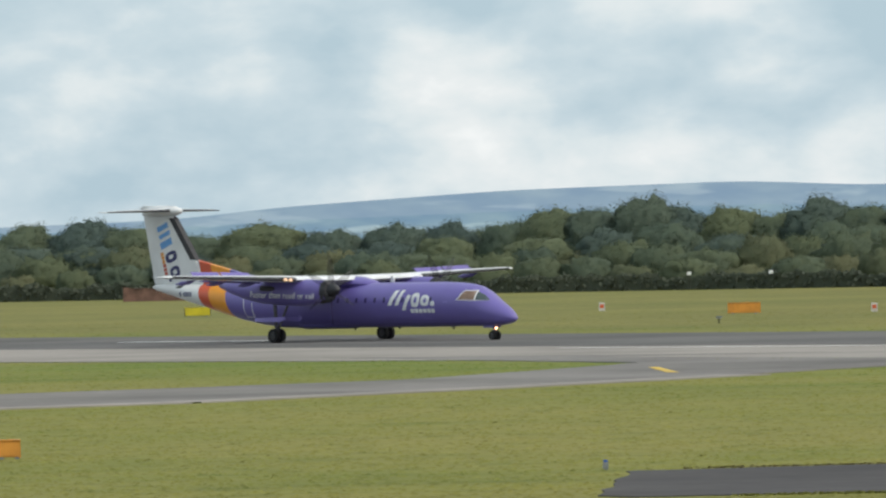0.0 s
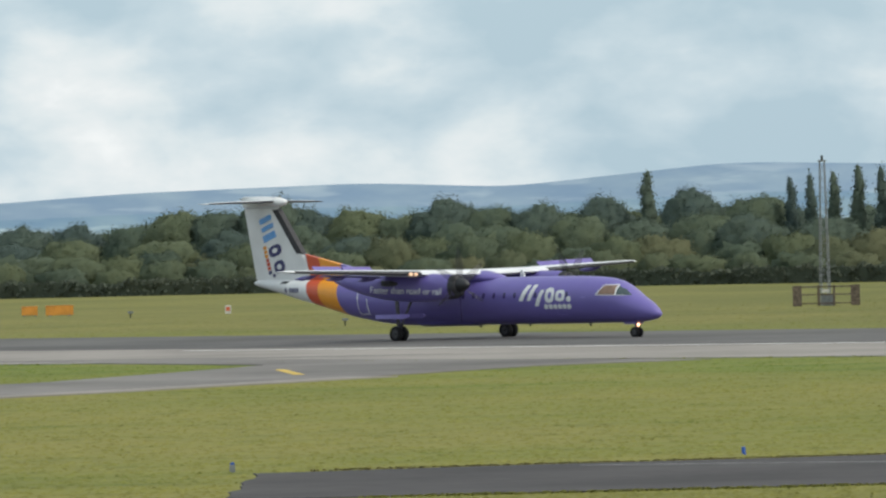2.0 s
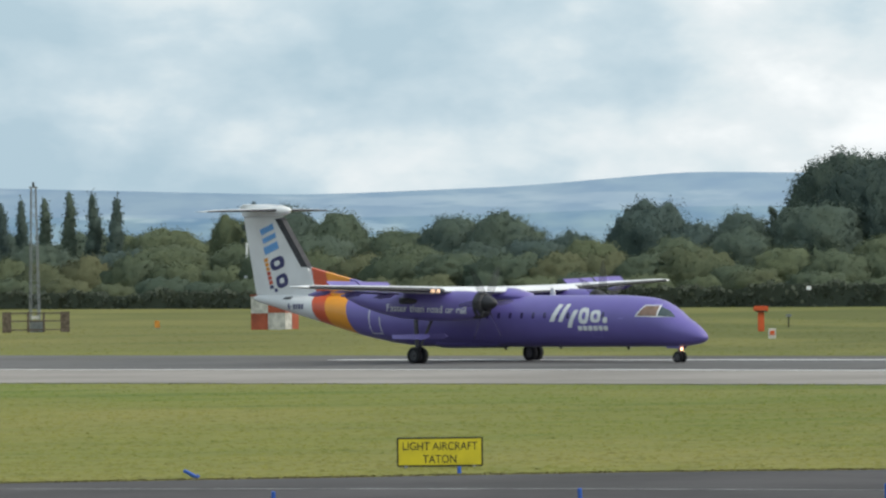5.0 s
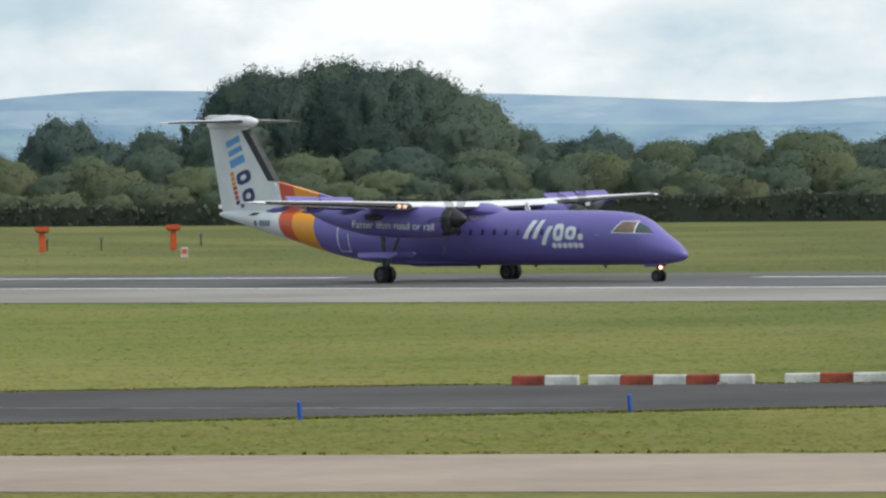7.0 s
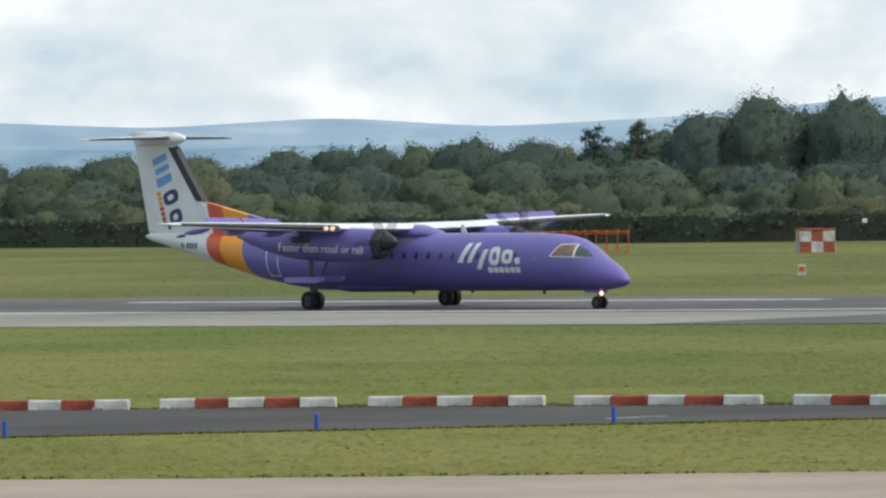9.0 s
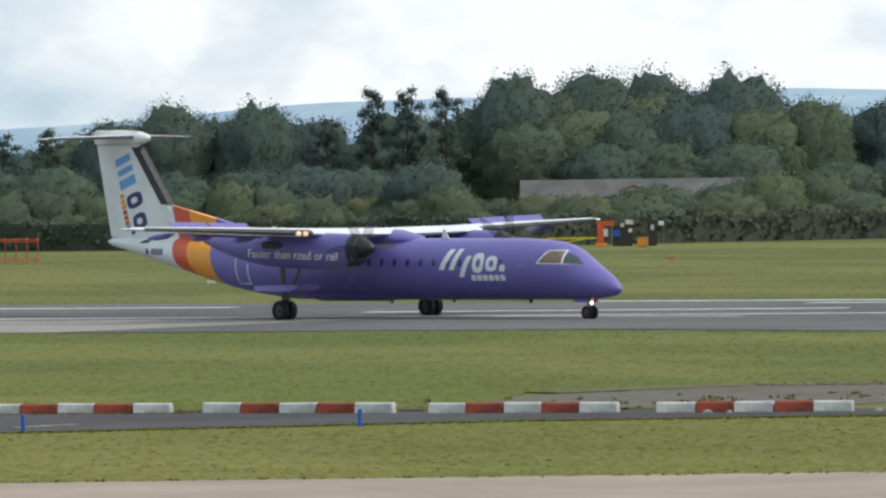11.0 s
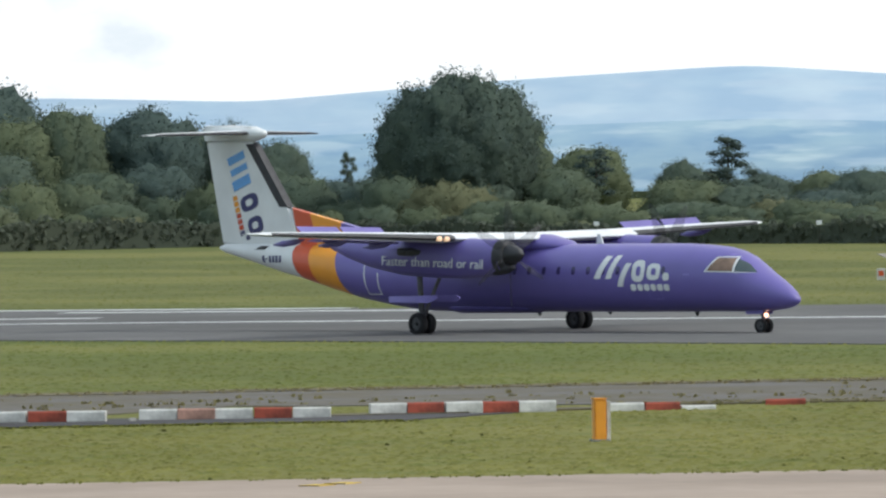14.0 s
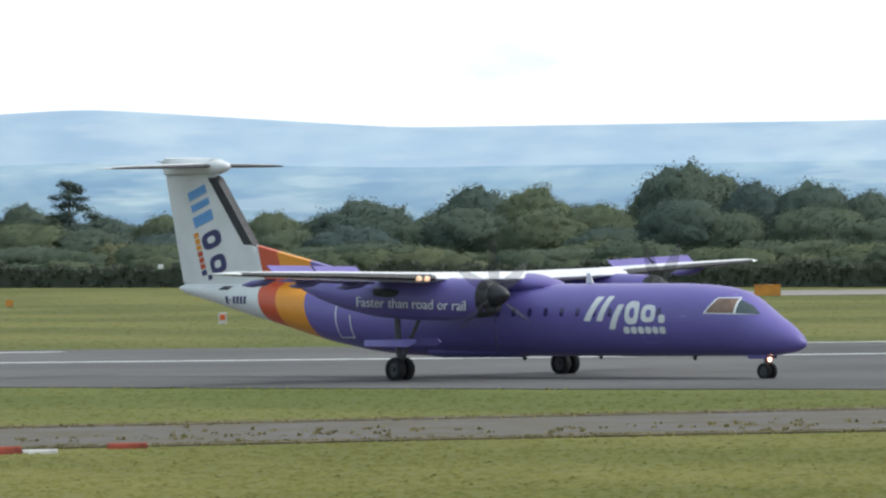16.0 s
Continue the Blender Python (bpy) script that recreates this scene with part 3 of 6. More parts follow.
def sow_grass():
    """Short mown blades in small tufts, thickest near by, over the open field."""
    rnd = np.random.RandomState(12)
    n = 150000
    r = 1.0 / rnd.uniform(1 / 640.0, 1 / 168.0, n)
    a = np.radians(rnd.uniform(-3.5, 34, n))
    x, y = r * np.sin(a), r * np.cos(a)
    h = rnd.uniform(0.02, 0.06, n) * np.where(rnd.rand(n) < 0.02, 1.3, 1.0)
    keep = clear_of_pavement(x, y)
    for k in (0.6, 1.0):
        keep &= clear_of_pavement(x * (1 + k * h / 7), y * (1 + k * h / 7))
    x, y, h = x[keep], y[keep], h[keep]
    n = len(x)
    w = rnd.uniform(0.08, 0.22, n)
    spin = rnd.uniform(0, 2 * math.pi, n)
    rim = [np.stack([x + np.cos(spin + k * 2 * math.pi / 5) * w * rnd.uniform(0.6, 1.2, n), y + np.sin(spin + k * 2 * math.pi / 5) * w * rnd.uniform(0.6, 1.2, n), np.full(n, -0.01)], 1) for k in range(5)]
    tip = np.stack([x + rnd.normal(size=n) * 0.05, y + rnd.normal(size=n) * 0.05, h], 1)
    v = np.stack(rim + [tip], 1).reshape(-1, 3)
    i = np.arange(n)[:, None] * 6
    f = np.concatenate([i + [k, (k + 1) % 5, 5] for k in range(5)], 1).reshape(-1, 3)
    me = bpy.data.meshes.new("grass_blades")
    me.from_pydata(v, [], f)
    me.materials.append(M["blades"])
    up = np.stack([rnd.normal(size=n) * 0.16, rnd.normal(size=n) * 0.16, np.ones(n)], 1)
    up /= np.linalg.norm(up, axis=1)[:, None]
    me.normals_split_custom_set_from_vertices(np.repeat(up, 6, axis=0))
    tagged(new("grass_blades", me), "short mown grass in uneven tufts", "grass", kind="stuff")


sow_grass()

# ---------------------------------------------------------------- distance
RIDGE = [(-8, -0.05), (-3, 0.02), (-1.3, 0.06), (-0.6, 0.13), (0.9, 0.21), (2.5, 0.24), (3.4, 0.19), (4.1, 0.25), (4.9, 0.32), (7.3, 0.24), (8.7, 0.28), (9.9, 0.37), (12.6, 0.31),
         (14.4, 0.22), (15.6, 0.28), (16.7, 0.20), (18, 0.26), (19.4, 0.38), (22.6, 0.44), (24.0, 0.39), (25.5, 0.50), (27.3, 0.59), (29.4, 0.43), (32.6, 0.43), (36, 0.5), (42, 0.3)]


def hill_mat(name, a, b_, west_haze, sunward_haze, power, fields):
    """Moor seen through miles of air: haze put into its emission colour, paler towards the sun's side; pasture patches
    on its slopes.
    """
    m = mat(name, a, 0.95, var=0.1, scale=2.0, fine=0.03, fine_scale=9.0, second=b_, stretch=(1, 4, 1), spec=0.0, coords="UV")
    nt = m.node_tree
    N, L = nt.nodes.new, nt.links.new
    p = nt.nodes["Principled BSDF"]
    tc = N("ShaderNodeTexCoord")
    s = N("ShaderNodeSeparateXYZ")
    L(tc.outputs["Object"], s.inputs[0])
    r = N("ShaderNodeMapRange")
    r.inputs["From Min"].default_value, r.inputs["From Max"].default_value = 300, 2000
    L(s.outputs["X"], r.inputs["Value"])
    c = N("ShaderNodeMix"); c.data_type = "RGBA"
    c.inputs["A"].default_value, c.inputs["B"].default_value = (*west_haze, 1), (*sunward_haze, 1)
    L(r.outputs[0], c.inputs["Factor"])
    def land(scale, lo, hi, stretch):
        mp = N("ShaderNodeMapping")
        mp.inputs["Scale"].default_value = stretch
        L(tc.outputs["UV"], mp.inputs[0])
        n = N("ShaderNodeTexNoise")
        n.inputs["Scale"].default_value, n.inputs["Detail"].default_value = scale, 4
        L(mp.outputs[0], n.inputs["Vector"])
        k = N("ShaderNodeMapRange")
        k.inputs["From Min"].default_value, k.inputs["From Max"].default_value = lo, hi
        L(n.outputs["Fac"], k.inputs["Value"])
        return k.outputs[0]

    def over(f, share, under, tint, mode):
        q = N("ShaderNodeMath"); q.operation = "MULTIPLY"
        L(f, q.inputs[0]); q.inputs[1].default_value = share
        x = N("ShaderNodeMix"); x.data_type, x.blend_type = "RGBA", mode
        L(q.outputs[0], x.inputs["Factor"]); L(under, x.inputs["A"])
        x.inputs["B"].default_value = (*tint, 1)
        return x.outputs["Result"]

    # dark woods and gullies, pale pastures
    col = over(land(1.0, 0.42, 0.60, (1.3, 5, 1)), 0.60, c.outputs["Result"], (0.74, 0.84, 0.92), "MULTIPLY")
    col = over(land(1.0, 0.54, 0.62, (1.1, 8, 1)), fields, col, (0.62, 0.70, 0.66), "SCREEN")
    # the slopes emit this colour, standing in for the hazy air before them
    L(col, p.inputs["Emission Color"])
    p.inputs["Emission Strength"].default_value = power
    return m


def hills(name, dist, depth, gain, lift, material, label, seed):
    """A far ridge: rounded moor, rising from the plain to its skyline and falling behind."""
    az = np.arange(-8, 42.01, 0.12)
    top = np.interp(az, [p[0] for p in RIDGE], [p[1] for p in RIDGE])
    k = np.exp(-np.linspace(-2, 2, 9) ** 2)
    top = np.convolve(np.pad(top, 4, "edge"), k / k.sum(), "valid") * gain + lift
    verts, faces, cover = [], [], []
    rows = 14
    for j in range(rows):
        f = j / (rows - 1)
        for i, a in enumerate(az):
            r = dist + depth * (f - 0.7)
            if f <= 0.7:
                g = f / 0.7
                up = -0.25 + (top[i] + 0.25) * g ** 0.9 + noise.noise(Vector((a * 1.6, f * 3.0, seed))) * 0.03 * math.sin(g * math.pi)
                z = 6.99 + r * math.tan(radians(up))
            else:
                up = top[i]
                z = (6.99 + dist * math.tan(radians(top[i]))) * math.cos((f - 0.7) / 0.3 * 1.2)
            cover.append((a, up))
            verts.append((r * math.sin(radians(a)), r * math.cos(radians(a)), z))
    w = len(az)
    for j in range(rows - 1):
        for i in range(w - 1):
            faces.append((j * w + i, j * w + i + 1, (j + 1) * w + i + 1, (j + 1) * w + i))
    ob = obj(name, verts, faces, material, smooth=True)
    uv = ob.data.uv_layers.new(name="cover")
    for loop in ob.data.loops:
        uv.data[loop.index].uv = cover[loop.vertex_index]
    tagged(ob, label, "hills", kind="structure")


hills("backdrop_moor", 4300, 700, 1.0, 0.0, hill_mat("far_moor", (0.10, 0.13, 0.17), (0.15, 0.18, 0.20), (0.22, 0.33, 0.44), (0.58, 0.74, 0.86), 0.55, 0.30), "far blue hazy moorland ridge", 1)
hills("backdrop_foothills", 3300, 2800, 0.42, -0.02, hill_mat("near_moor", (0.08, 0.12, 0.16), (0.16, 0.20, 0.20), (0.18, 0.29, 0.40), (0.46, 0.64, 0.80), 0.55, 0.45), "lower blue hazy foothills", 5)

# ---------------------------------------------------------------- trees


def crown_mesh(name, blobs, leaves, size, material, seed, heart=0.70):
    """Many small leaf sprays over lumpy boughs; the sprays face outwards from their bough, so each bough reads as a round mass."""
    rnd = np.random.RandomState(seed)
    vol = np.array([b[3] * b[4] for b in blobs])
    pick = rnd.choice(len(blobs), leaves, p=vol / vol.sum())
    B = np.array(blobs)[pick]
    v = rnd.normal(size=(leaves, 3))
    v /= np.linalg.norm(v, axis=1)[:, None]
    rad = rnd.uniform(0.60, 1.04, leaves)
    lump = np.sin(v[:, 0] * 7 + B[:, 0] * 3) * np.sin(v[:, 1] * 7 + B[:, 1] * 2 + 1) + np.sin(v[:, 2] * 9 + B[:, 2] * 2)
    c = B[:, :3] + v * (rad * (1 + 0.055 * lump))[:, None] * B[:, [3, 3, 4]]
    c = c + rnd.normal(size=(leaves, 3)).clip(-1.6, 1.6) * size * 1.0
    n = v + rnd.normal(size=(leaves, 3)) * 0.55
    n /= np.linalg.norm(n, axis=1)[:, None]
    t = np.cross(n, rnd.normal(size=(leaves, 3)))
    t /= np.linalg.norm(t, axis=1)[:, None]
    u = np.cross(n, t)
    s = size * rnd.uniform(0.5, 1.25, leaves)[:, None]
    q = np.stack([c - t * s, c - u * s * 0.7 + n * s * 0.2, c + t * s, c + u * s * 0.7 + n * s * 0.2], 1).reshape(-1, 3)
    out = v / B[:, [3, 3, 4]]
    mid = np.array([0, 0, np.mean([b[2] for b in blobs]) * 0.7])
    wide = (c - mid) / np.linalg.norm(c - mid, axis=1)[:, None]
    out = 0.5 * out / np.linalg.norm(out, axis=1)[:, None] + 0.65 * wide + rnd.normal(size=(leaves, 3)) * 0.28
    # sprays are wound so that their face and their shading agree
    flip = (np.cross(q[1::4] - q[0::4], q[2::4] - q[0::4]) * out).sum(1) < 0
    verts = q.tolist()
    faces = [(4 * i, 4 * i + 3, 4 * i + 2, 4 * i + 1) if flip[i] else (4 * i, 4 * i + 1, 4 * i + 2, 4 * i + 3) for i in range(leaves)]
    normals = np.repeat(out, 4, axis=0).tolist()
    for b in blobs:
        bm = bmesh.new()
        bmesh.ops.create_icosphere(bm, subdivisions=3, radius=1.0)
        o = len(verts)
        for w in bm.verts:
            p = w.co
            k = heart * (1 + 0.055 * (math.sin(p.x * 7 + b[0] * 3) * math.sin(p.y * 7 + b[1] * 2 + 1) + math.sin(p.z * 9 + b[2] * 2)))
            k += 0.22 * noise.noise(p * 3.5 + Vector((b[0], b[1], seed)))
            q = Vector((b[0] + p.x * b[3] * k, b[1] + p.y * b[3] * k, b[2] + p.z * b[4] * k))
            verts.append(tuple(q))
            own = Vector((p.x / b[3], p.y / b[3], p.z / b[4])).normalized()
            normals.append(own * 0.5 + (q - Vector(mid)).normalized() * 0.65 + noise.noise_vector(p * 6 + Vector((seed, b[0], b[1]))) * 0.3)
        faces += [tuple(o + x.index for x in f.verts) for f in bm.faces]
        bm.free()
    me = mesh_of(name, verts, faces, material, smooth=True)
    me.normals_split_custom_set_from_vertices([Vector(x).normalized() for x in normals])
    return me


def dome_crown(name, width, height, low, leaves, size, material, seed, lobes=2.2, square=2.3, rough=1.0):
    """A broad crown: one lumpy dome of boughs, clothed in small leaf sprays that thin out at its edge."""
    rnd = np.random.RandomState(seed)
    mid = low + (1 - low) * 0.42
    shift = Vector((seed * 1.7, seed * 0.9, seed * 0.37))

    def reach(d):
        """Distance from the crown's middle to its surface along d."""
        up = (1 - mid) * height if d.z > 0 else (mid - low) * height
        flat = (d.x * d.x + d.y * d.y) ** 0.5 / (width * 0.5)
        r = (flat ** square + abs(d.z / up) ** square) ** (-1 / square)
        n = noise.noise(d * lobes + shift) * 0.34 + noise.noise(d * lobes * 2.3 - shift) * 0.24 + noise.noise(d * lobes * 5 + shift) * 0.13
        return r * (0.92 + n * rough)

    v = rnd.normal(size=(leaves, 3))
    v[:, 2] += 0.25
    v /= np.linalg.norm(v, axis=1)[:, None]
    r = np.array([reach(Vector(d)) for d in v])
    depth = 1.0 - 0.17 * rnd.beta(1.5, 1.5, leaves)
    c = v * (r * depth)[:, None] + [0, 0, mid * height] + rnd.normal(size=(leaves, 3)).clip(-1.5, 1.5) * size * 0.45
    n = v + rnd.normal(size=(leaves, 3)) * 0.55
    n /= np.linalg.norm(n, axis=1)[:, None]
    t = np.cross(n, rnd.normal(size=(leaves, 3)))
    t /= np.linalg.norm(t, axis=1)[:, None]
    u = np.cross(n, t)
    s = size * rnd.uniform(0.5, 1.25, leaves)[:, None]
    q = np.stack([c - t * s, c - u * s * 0.7 + n * s * 0.2, c + t * s, c + u * s * 0.7 + n * s * 0.2], 1).reshape(-1, 3)
    out = v + rnd.normal(size=(leaves, 3)) * 0.30
    flip = (np.cross(q[1::4] - q[0::4], q[2::4] - q[0::4]) * out).sum(1) < 0
    verts = q.tolist()
    faces = [(4 * i, 4 * i + 3, 4 * i + 2, 4 * i + 1) if flip[i] else (4 * i, 4 * i + 1, 4 * i + 2, 4 * i + 3) for i in range(leaves)]
    normals = np.repeat(out, 4, axis=0).tolist()
    bm = bmesh.new()
    bmesh.ops.create_icosphere(bm, subdivisions=5 if leaves > 12000 else 4, radius=1.0)
    o = len(verts)
    for w in bm.verts:
        p = w.co
        k = reach(p) * (0.88 + 0.05 * noise.noise(p * 13 + shift))
        verts.append((p.x * k, p.y * k, p.z * k + mid * height))
        normals.append(p + noise.noise_vector(p * 9 + shift) * 0.35)
    faces += [tuple(o + x.index for x in f.verts) for f in bm.faces]
    bm.free()
    me = mesh_of(name, verts, faces, material, smooth=True)
    me.normals_split_custom_set_from_vertices([Vector(x).normalized() for x in normals])
    return me


def trunk_mesh(name, height, r, limbs, seed):
    rnd = random.Random(seed)
    bm = bmesh.new()
    tube_bm((0, 0, -0.1), (0, 0, height), r, r * 0.35, 7, bm)
    for z, l in limbs:
        a = rnd.uniform(0, 6.28)
        tube_bm((0, 0, z), (math.cos(a) * l, math.sin(a) * l, z + l * rnd.uniform(0.4, 0.9)), r * 0.4, r * 0.12, 5, bm)
    me = bpy.data.meshes.new(name)
    bm.to_mesh(me)
    bm.free()
    me.materials.append(M["bark"])
    return me


def plant(name, crown, trunk, label, category):
    root = empty(name)
    for n, me in (("trunk", trunk), ("crown", crown)):
        if me:
            o = new(n, me)
            o.parent = root
    return tagged(root, label, category)


TREES = {"b": [], "d": [], "p": [], "n": [], "o": [], "s": [], "l": []}


def scaled(blobs, w, h):
    return [(x * w, y * w, z * h, r * w, q * h) for x, y, z, r, q in blobs]


def build_tree_kinds():
    away = Matrix.Translation((0, -900, -60))
    for i in range(5):
        for key, m, lab in (("b", "leaf", "broadleaf tree with a full green crown"), ("d", "leaf_dark", "dark green broadleaf tree with a dense crown")):
            me = dome_crown("crown", 8, 9, 0.10, 7500, 0.10, M[m], 100 + i + (7 if key == "d" else 0), 2.2, 2.3, 0.72)
            TREES[key].append((me, trunk_mesh("trunk", 5.5, 0.22, [(2.2, 1.6), (2.8, 1.8), (3.4, 1.4)], i), lab, 8.0, 9.0))
    for i in range(3):
        rnd = random.Random(i)
        bl = [(rnd.uniform(-.06, .06), rnd.uniform(-.06, .06), z, 0.40 * math.sin(math.pi * (0.12 + z * 0.86)) ** 0.6, 0.11) for z in np.linspace(0.14, 0.93, 9)]
        TREES["p"].append((crown_mesh("crown", scaled(bl, 2.4, 10), 1500, 0.13, M["leaf_dark"], 200 + i), trunk_mesh("trunk", 8.0, 0.14, [], i), "tall slender dark green poplar", 2.4, 10.0))
    for i in range(3):
        rnd = random.Random(40 + i)
        bl = []
        for k in range(24):
            z = 0.46 + 0.50 * (k + rnd.random()) / 24
            a = k * 2.4 + rnd.uniform(-.6, .6)
            r = rnd.uniform(0.08, 0.46) * (1.3 - z * 0.95)
            q = rnd.uniform(0.07, 0.14)
            bl.append((math.cos(a) * r, math.sin(a) * r, min(z + rnd.uniform(-.02, .02), 0.96), q, q * rnd.uniform(0.22, 0.40)))
        TREES["n"].append((crown_mesh("crown", scaled(bl, 7, 10), 3600, 0.11, M["leaf_dark"], 300 + i, 0.5), trunk_mesh("trunk", 9.2, 0.2, [(3.6, 1.8), (4.5, 1.9), (5.2, 2.1), (5.9, 1.8), (6.6, 1.6), (7.2, 1.4), (7.9, 1.1)], i), "dark pine with ragged, gappy boughs", 7.0, 10.0))
    TREES["o"].append((dome_crown("crown", 15, 13, 0.06, 24000, 0.12, M["leaf_dark"], 400, 3.2, 2.5, 0.55), trunk_mesh("trunk", 7, 0.5, [(3, 3), (3.5, 3), (4, 3)], 9), "large spreading dark oak with a domed crown", 15.0, 13.0))
    for i in range(4):
        for key, m, lab in (("s", "leaf", "rounded green shrub at the wood's edge"), ("l", "leaf_pale", "paler yellow-green shrub at the wood's edge")):
            TREES[key].append((dome_crown("crown", 6, 4, 0.0, 3000, 0.085, M[m], 500 + i + (5 if key == "l" else 0), 1.8), trunk_mesh("trunk", 1.8, 0.1, [(0.5, 0.8), (0.7, 0.9)], i), lab, 6.0, 4.0))


build_tree_kinds()
PLANTED = {}


def put(kind, az, r, height, width, rnd, group):
    k = rnd.randrange(len(TREES[kind]))
    crown, trunk, label, w0, h0 = TREES[kind][k]
    p = (r * math.sin(radians(az)), r * math.cos(radians(az)), 0)
    m = Matrix.Translation(p) @ Matrix.Rotation(rnd.uniform(0, 6.28), 4, "Z") @ Matrix.Diagonal((width / w0, width / w0, height / h0, 1))
    if (kind, k) in PLANTED:
        s = PLANTED[kind, k].scale
        return copy_thing(PLANTED[kind, k], m @ Matrix.Diagonal((1 / s.x, 1 / s.y, 1 / s.z, 1)))
    name = "shrub" if kind in "sl" else {"p": "poplar", "n": "pine"}.get(kind, "tree")
    ob = plant(name, crown, trunk, label, "shrub" if name == "shrub" else "tree")
    tagged(ob, group=group)
    ob["group"] = group
    PLANTED[kind, k] = ob
    ob.matrix_basis = m
    return ob


# bearing, distance, height, width, kind
WOOD_A = [(-3.6, 918, 8.0, 8, "b"), (-2.9, 916, 8.4, 7, "b"), (-2.33, 915, 7.9, 7.6, "b"), (-1.92, 912, 8.3, 8, "d"), (-1.60, 910, 7.4, 7, "b"), (-1.2, 908, 6.4, 7, "b"), (-0.71, 904, 7.6, 9.3, "b"), (-0.25, 900, 6.7, 7, "d"),
          (0.15, 898, 7.2, 6.6, "d"), (0.53, 896, 7.4, 6, "d"), (0.91, 893, 7.2, 6.3, "b"), (1.21, 891, 8.6, 6.6, "b"), (1.48, 889, 8.6, 6.3, "d"), (1.84, 886, 9.6, 7.4, "d"), (2.1, 884, 8.4, 6, "d"),
          (2.42, 882, 8.1, 7.4, "b"), (2.7, 880, 7.6, 6, "b")]
WOOD_B = [(2.99, 877, 9.2, 7.4, "d"), (3.3, 874, 8.4, 6, "b"), (3.61, 872, 8.4, 6, "d"), (4.06, 869, 9.0, 6, "d"), (4.34, 866, 10.9, 2.7, "p"), (4.66, 861, 9.5, 6.7, "d"), (5.07, 856, 8.8, 6.6, "b"),
          (5.30, 853, 9.8, 2.0, "p"), (5.43, 851, 10.1, 2.0, "p"), (5.59, 849, 10.3, 2.2, "p"), (5.75, 847, 10.9, 2.3, "p"), (5.91, 845, 10.6, 2.5, "p"), (6.06, 843, 10.2, 2.4, "p"), (6.39, 838, 7.7, 7.2, "b"), (6.81, 833, 9.0, 3.0, "b"),
          (6.96, 831, 9.9, 2.4, "n"), (7.20, 828, 9.9, 7.0, "d"), (7.56, 823, 8.8, 6.6, "b")]
WOOD_C = [(7.95, 818, 7.4, 6, "b"), (8.30, 813, 8.7, 6, "d"), (8.66, 808, 8.8, 7, "d"), (9.11, 804, 6.8, 4.5, "d"), (9.62, 799, 9.8, 6.6, "d"), (9.9, 797, 7.6, 6, "d"), (10.25, 794, 8.6, 5.6, "d"), (10.44, 792, 8.8, 2.6, "n"),
          (10.93, 787, 14.2, 9.6, "o"), (11.46, 783, 14.9, 12, "o"), (11.95, 778, 14.2, 10.6, "o"), (12.3, 776, 12.0, 8, "d"), (11.2, 780, 13.6, 11, "o"), (11.7, 776, 14.2, 11, "o"), (10.75, 775, 9.5, 8, "d"), (12.35, 768, 9.8, 8, "d"), (12.72, 771, 8.2, 6.6, "d"), (13.21, 767, 7.8, 6.2, "d"), (13.66, 763, 7.2, 5.6, "b"),
          (14.12, 759, 7.6, 6.6, "b")]
WOOD_D = [(14.64, 754, 7.9, 7.5, "b"), (15.27, 750, 8.1, 6.4, "d"), (15.65, 747, 8.4, 5, "d"), (15.88, 745, 8.4, 5, "d"), (16.2, 743, 8.2, 5.5, "b"), (16.52, 741, 8.8, 6.3, "d"), (16.93, 737, 8.8, 6.3, "d"), (17.35, 734, 9.6, 4.8, "n"),
          (17.65, 732, 10.0, 4.8, "n"), (18.07, 729, 10.6, 6.4, "d"), (18.50, 728, 12.3, 7.2, "d"), (19.05, 726, 12.2, 6.8, "d"), (18.8, 735, 11, 6, "d"), (19.51, 724, 10.5, 5.4, "n"), (19.82, 723, 13.0, 4.6, "n"), (20.05, 722, 13.1, 4.6, "n"),
          (20.31, 721, 13.0, 4.6, "n"), (20.0, 735, 11.5, 8, "d")]
WOOD_E = [(20.74, 740, 14.6, 7.4, "d"), (21.0, 742, 13.6, 7, "b"), (21.27, 745, 15.1, 8.4, "d"), (21.73, 748, 14.8, 8.0, "d"), (22.25, 750, 14.5, 9.6, "d"), (20.85, 737, 10.5, 8.5, "b"), (21.15, 738, 11.6, 8, "b"), (21.5, 739, 11.8, 8.5, "d"), (21.95, 741, 12.0, 9, "d"), (22.45, 742, 11.4, 8.5, "b"), (21.35, 734, 8.6, 7.5, "d"), (21.8, 735, 8.2, 7.5, "b"), (22.25, 735, 8.4, 8, "d"), (22.78, 742, 12.4, 6.2, "b"), (23.31, 747, 12.3, 8.4, "d"), (23.87, 753, 10.9, 5, "d"), (24.17, 753, 9.1, 5.4, "d"),
          (24.64, 747, 7.7, 2.2, "n"), (24.3, 735, 5.8, 6, "b"), (24.55, 732, 5.4, 6, "d"), (24.8, 728, 5.6, 6, "d"), (25.39, 709, 14.5, 11.7, "o"), (26.30, 728, 7.6, 4.8, "n"), (26.89, 721, 6.6, 4.4, "d"), (27.18, 717, 8.4, 6.2, "n"), (27.82, 708, 5.6, 4.6, "b"), (28.08, 704, 5.8, 5.5, "d"), (28.50, 698, 5.6, 4.8, "b")]
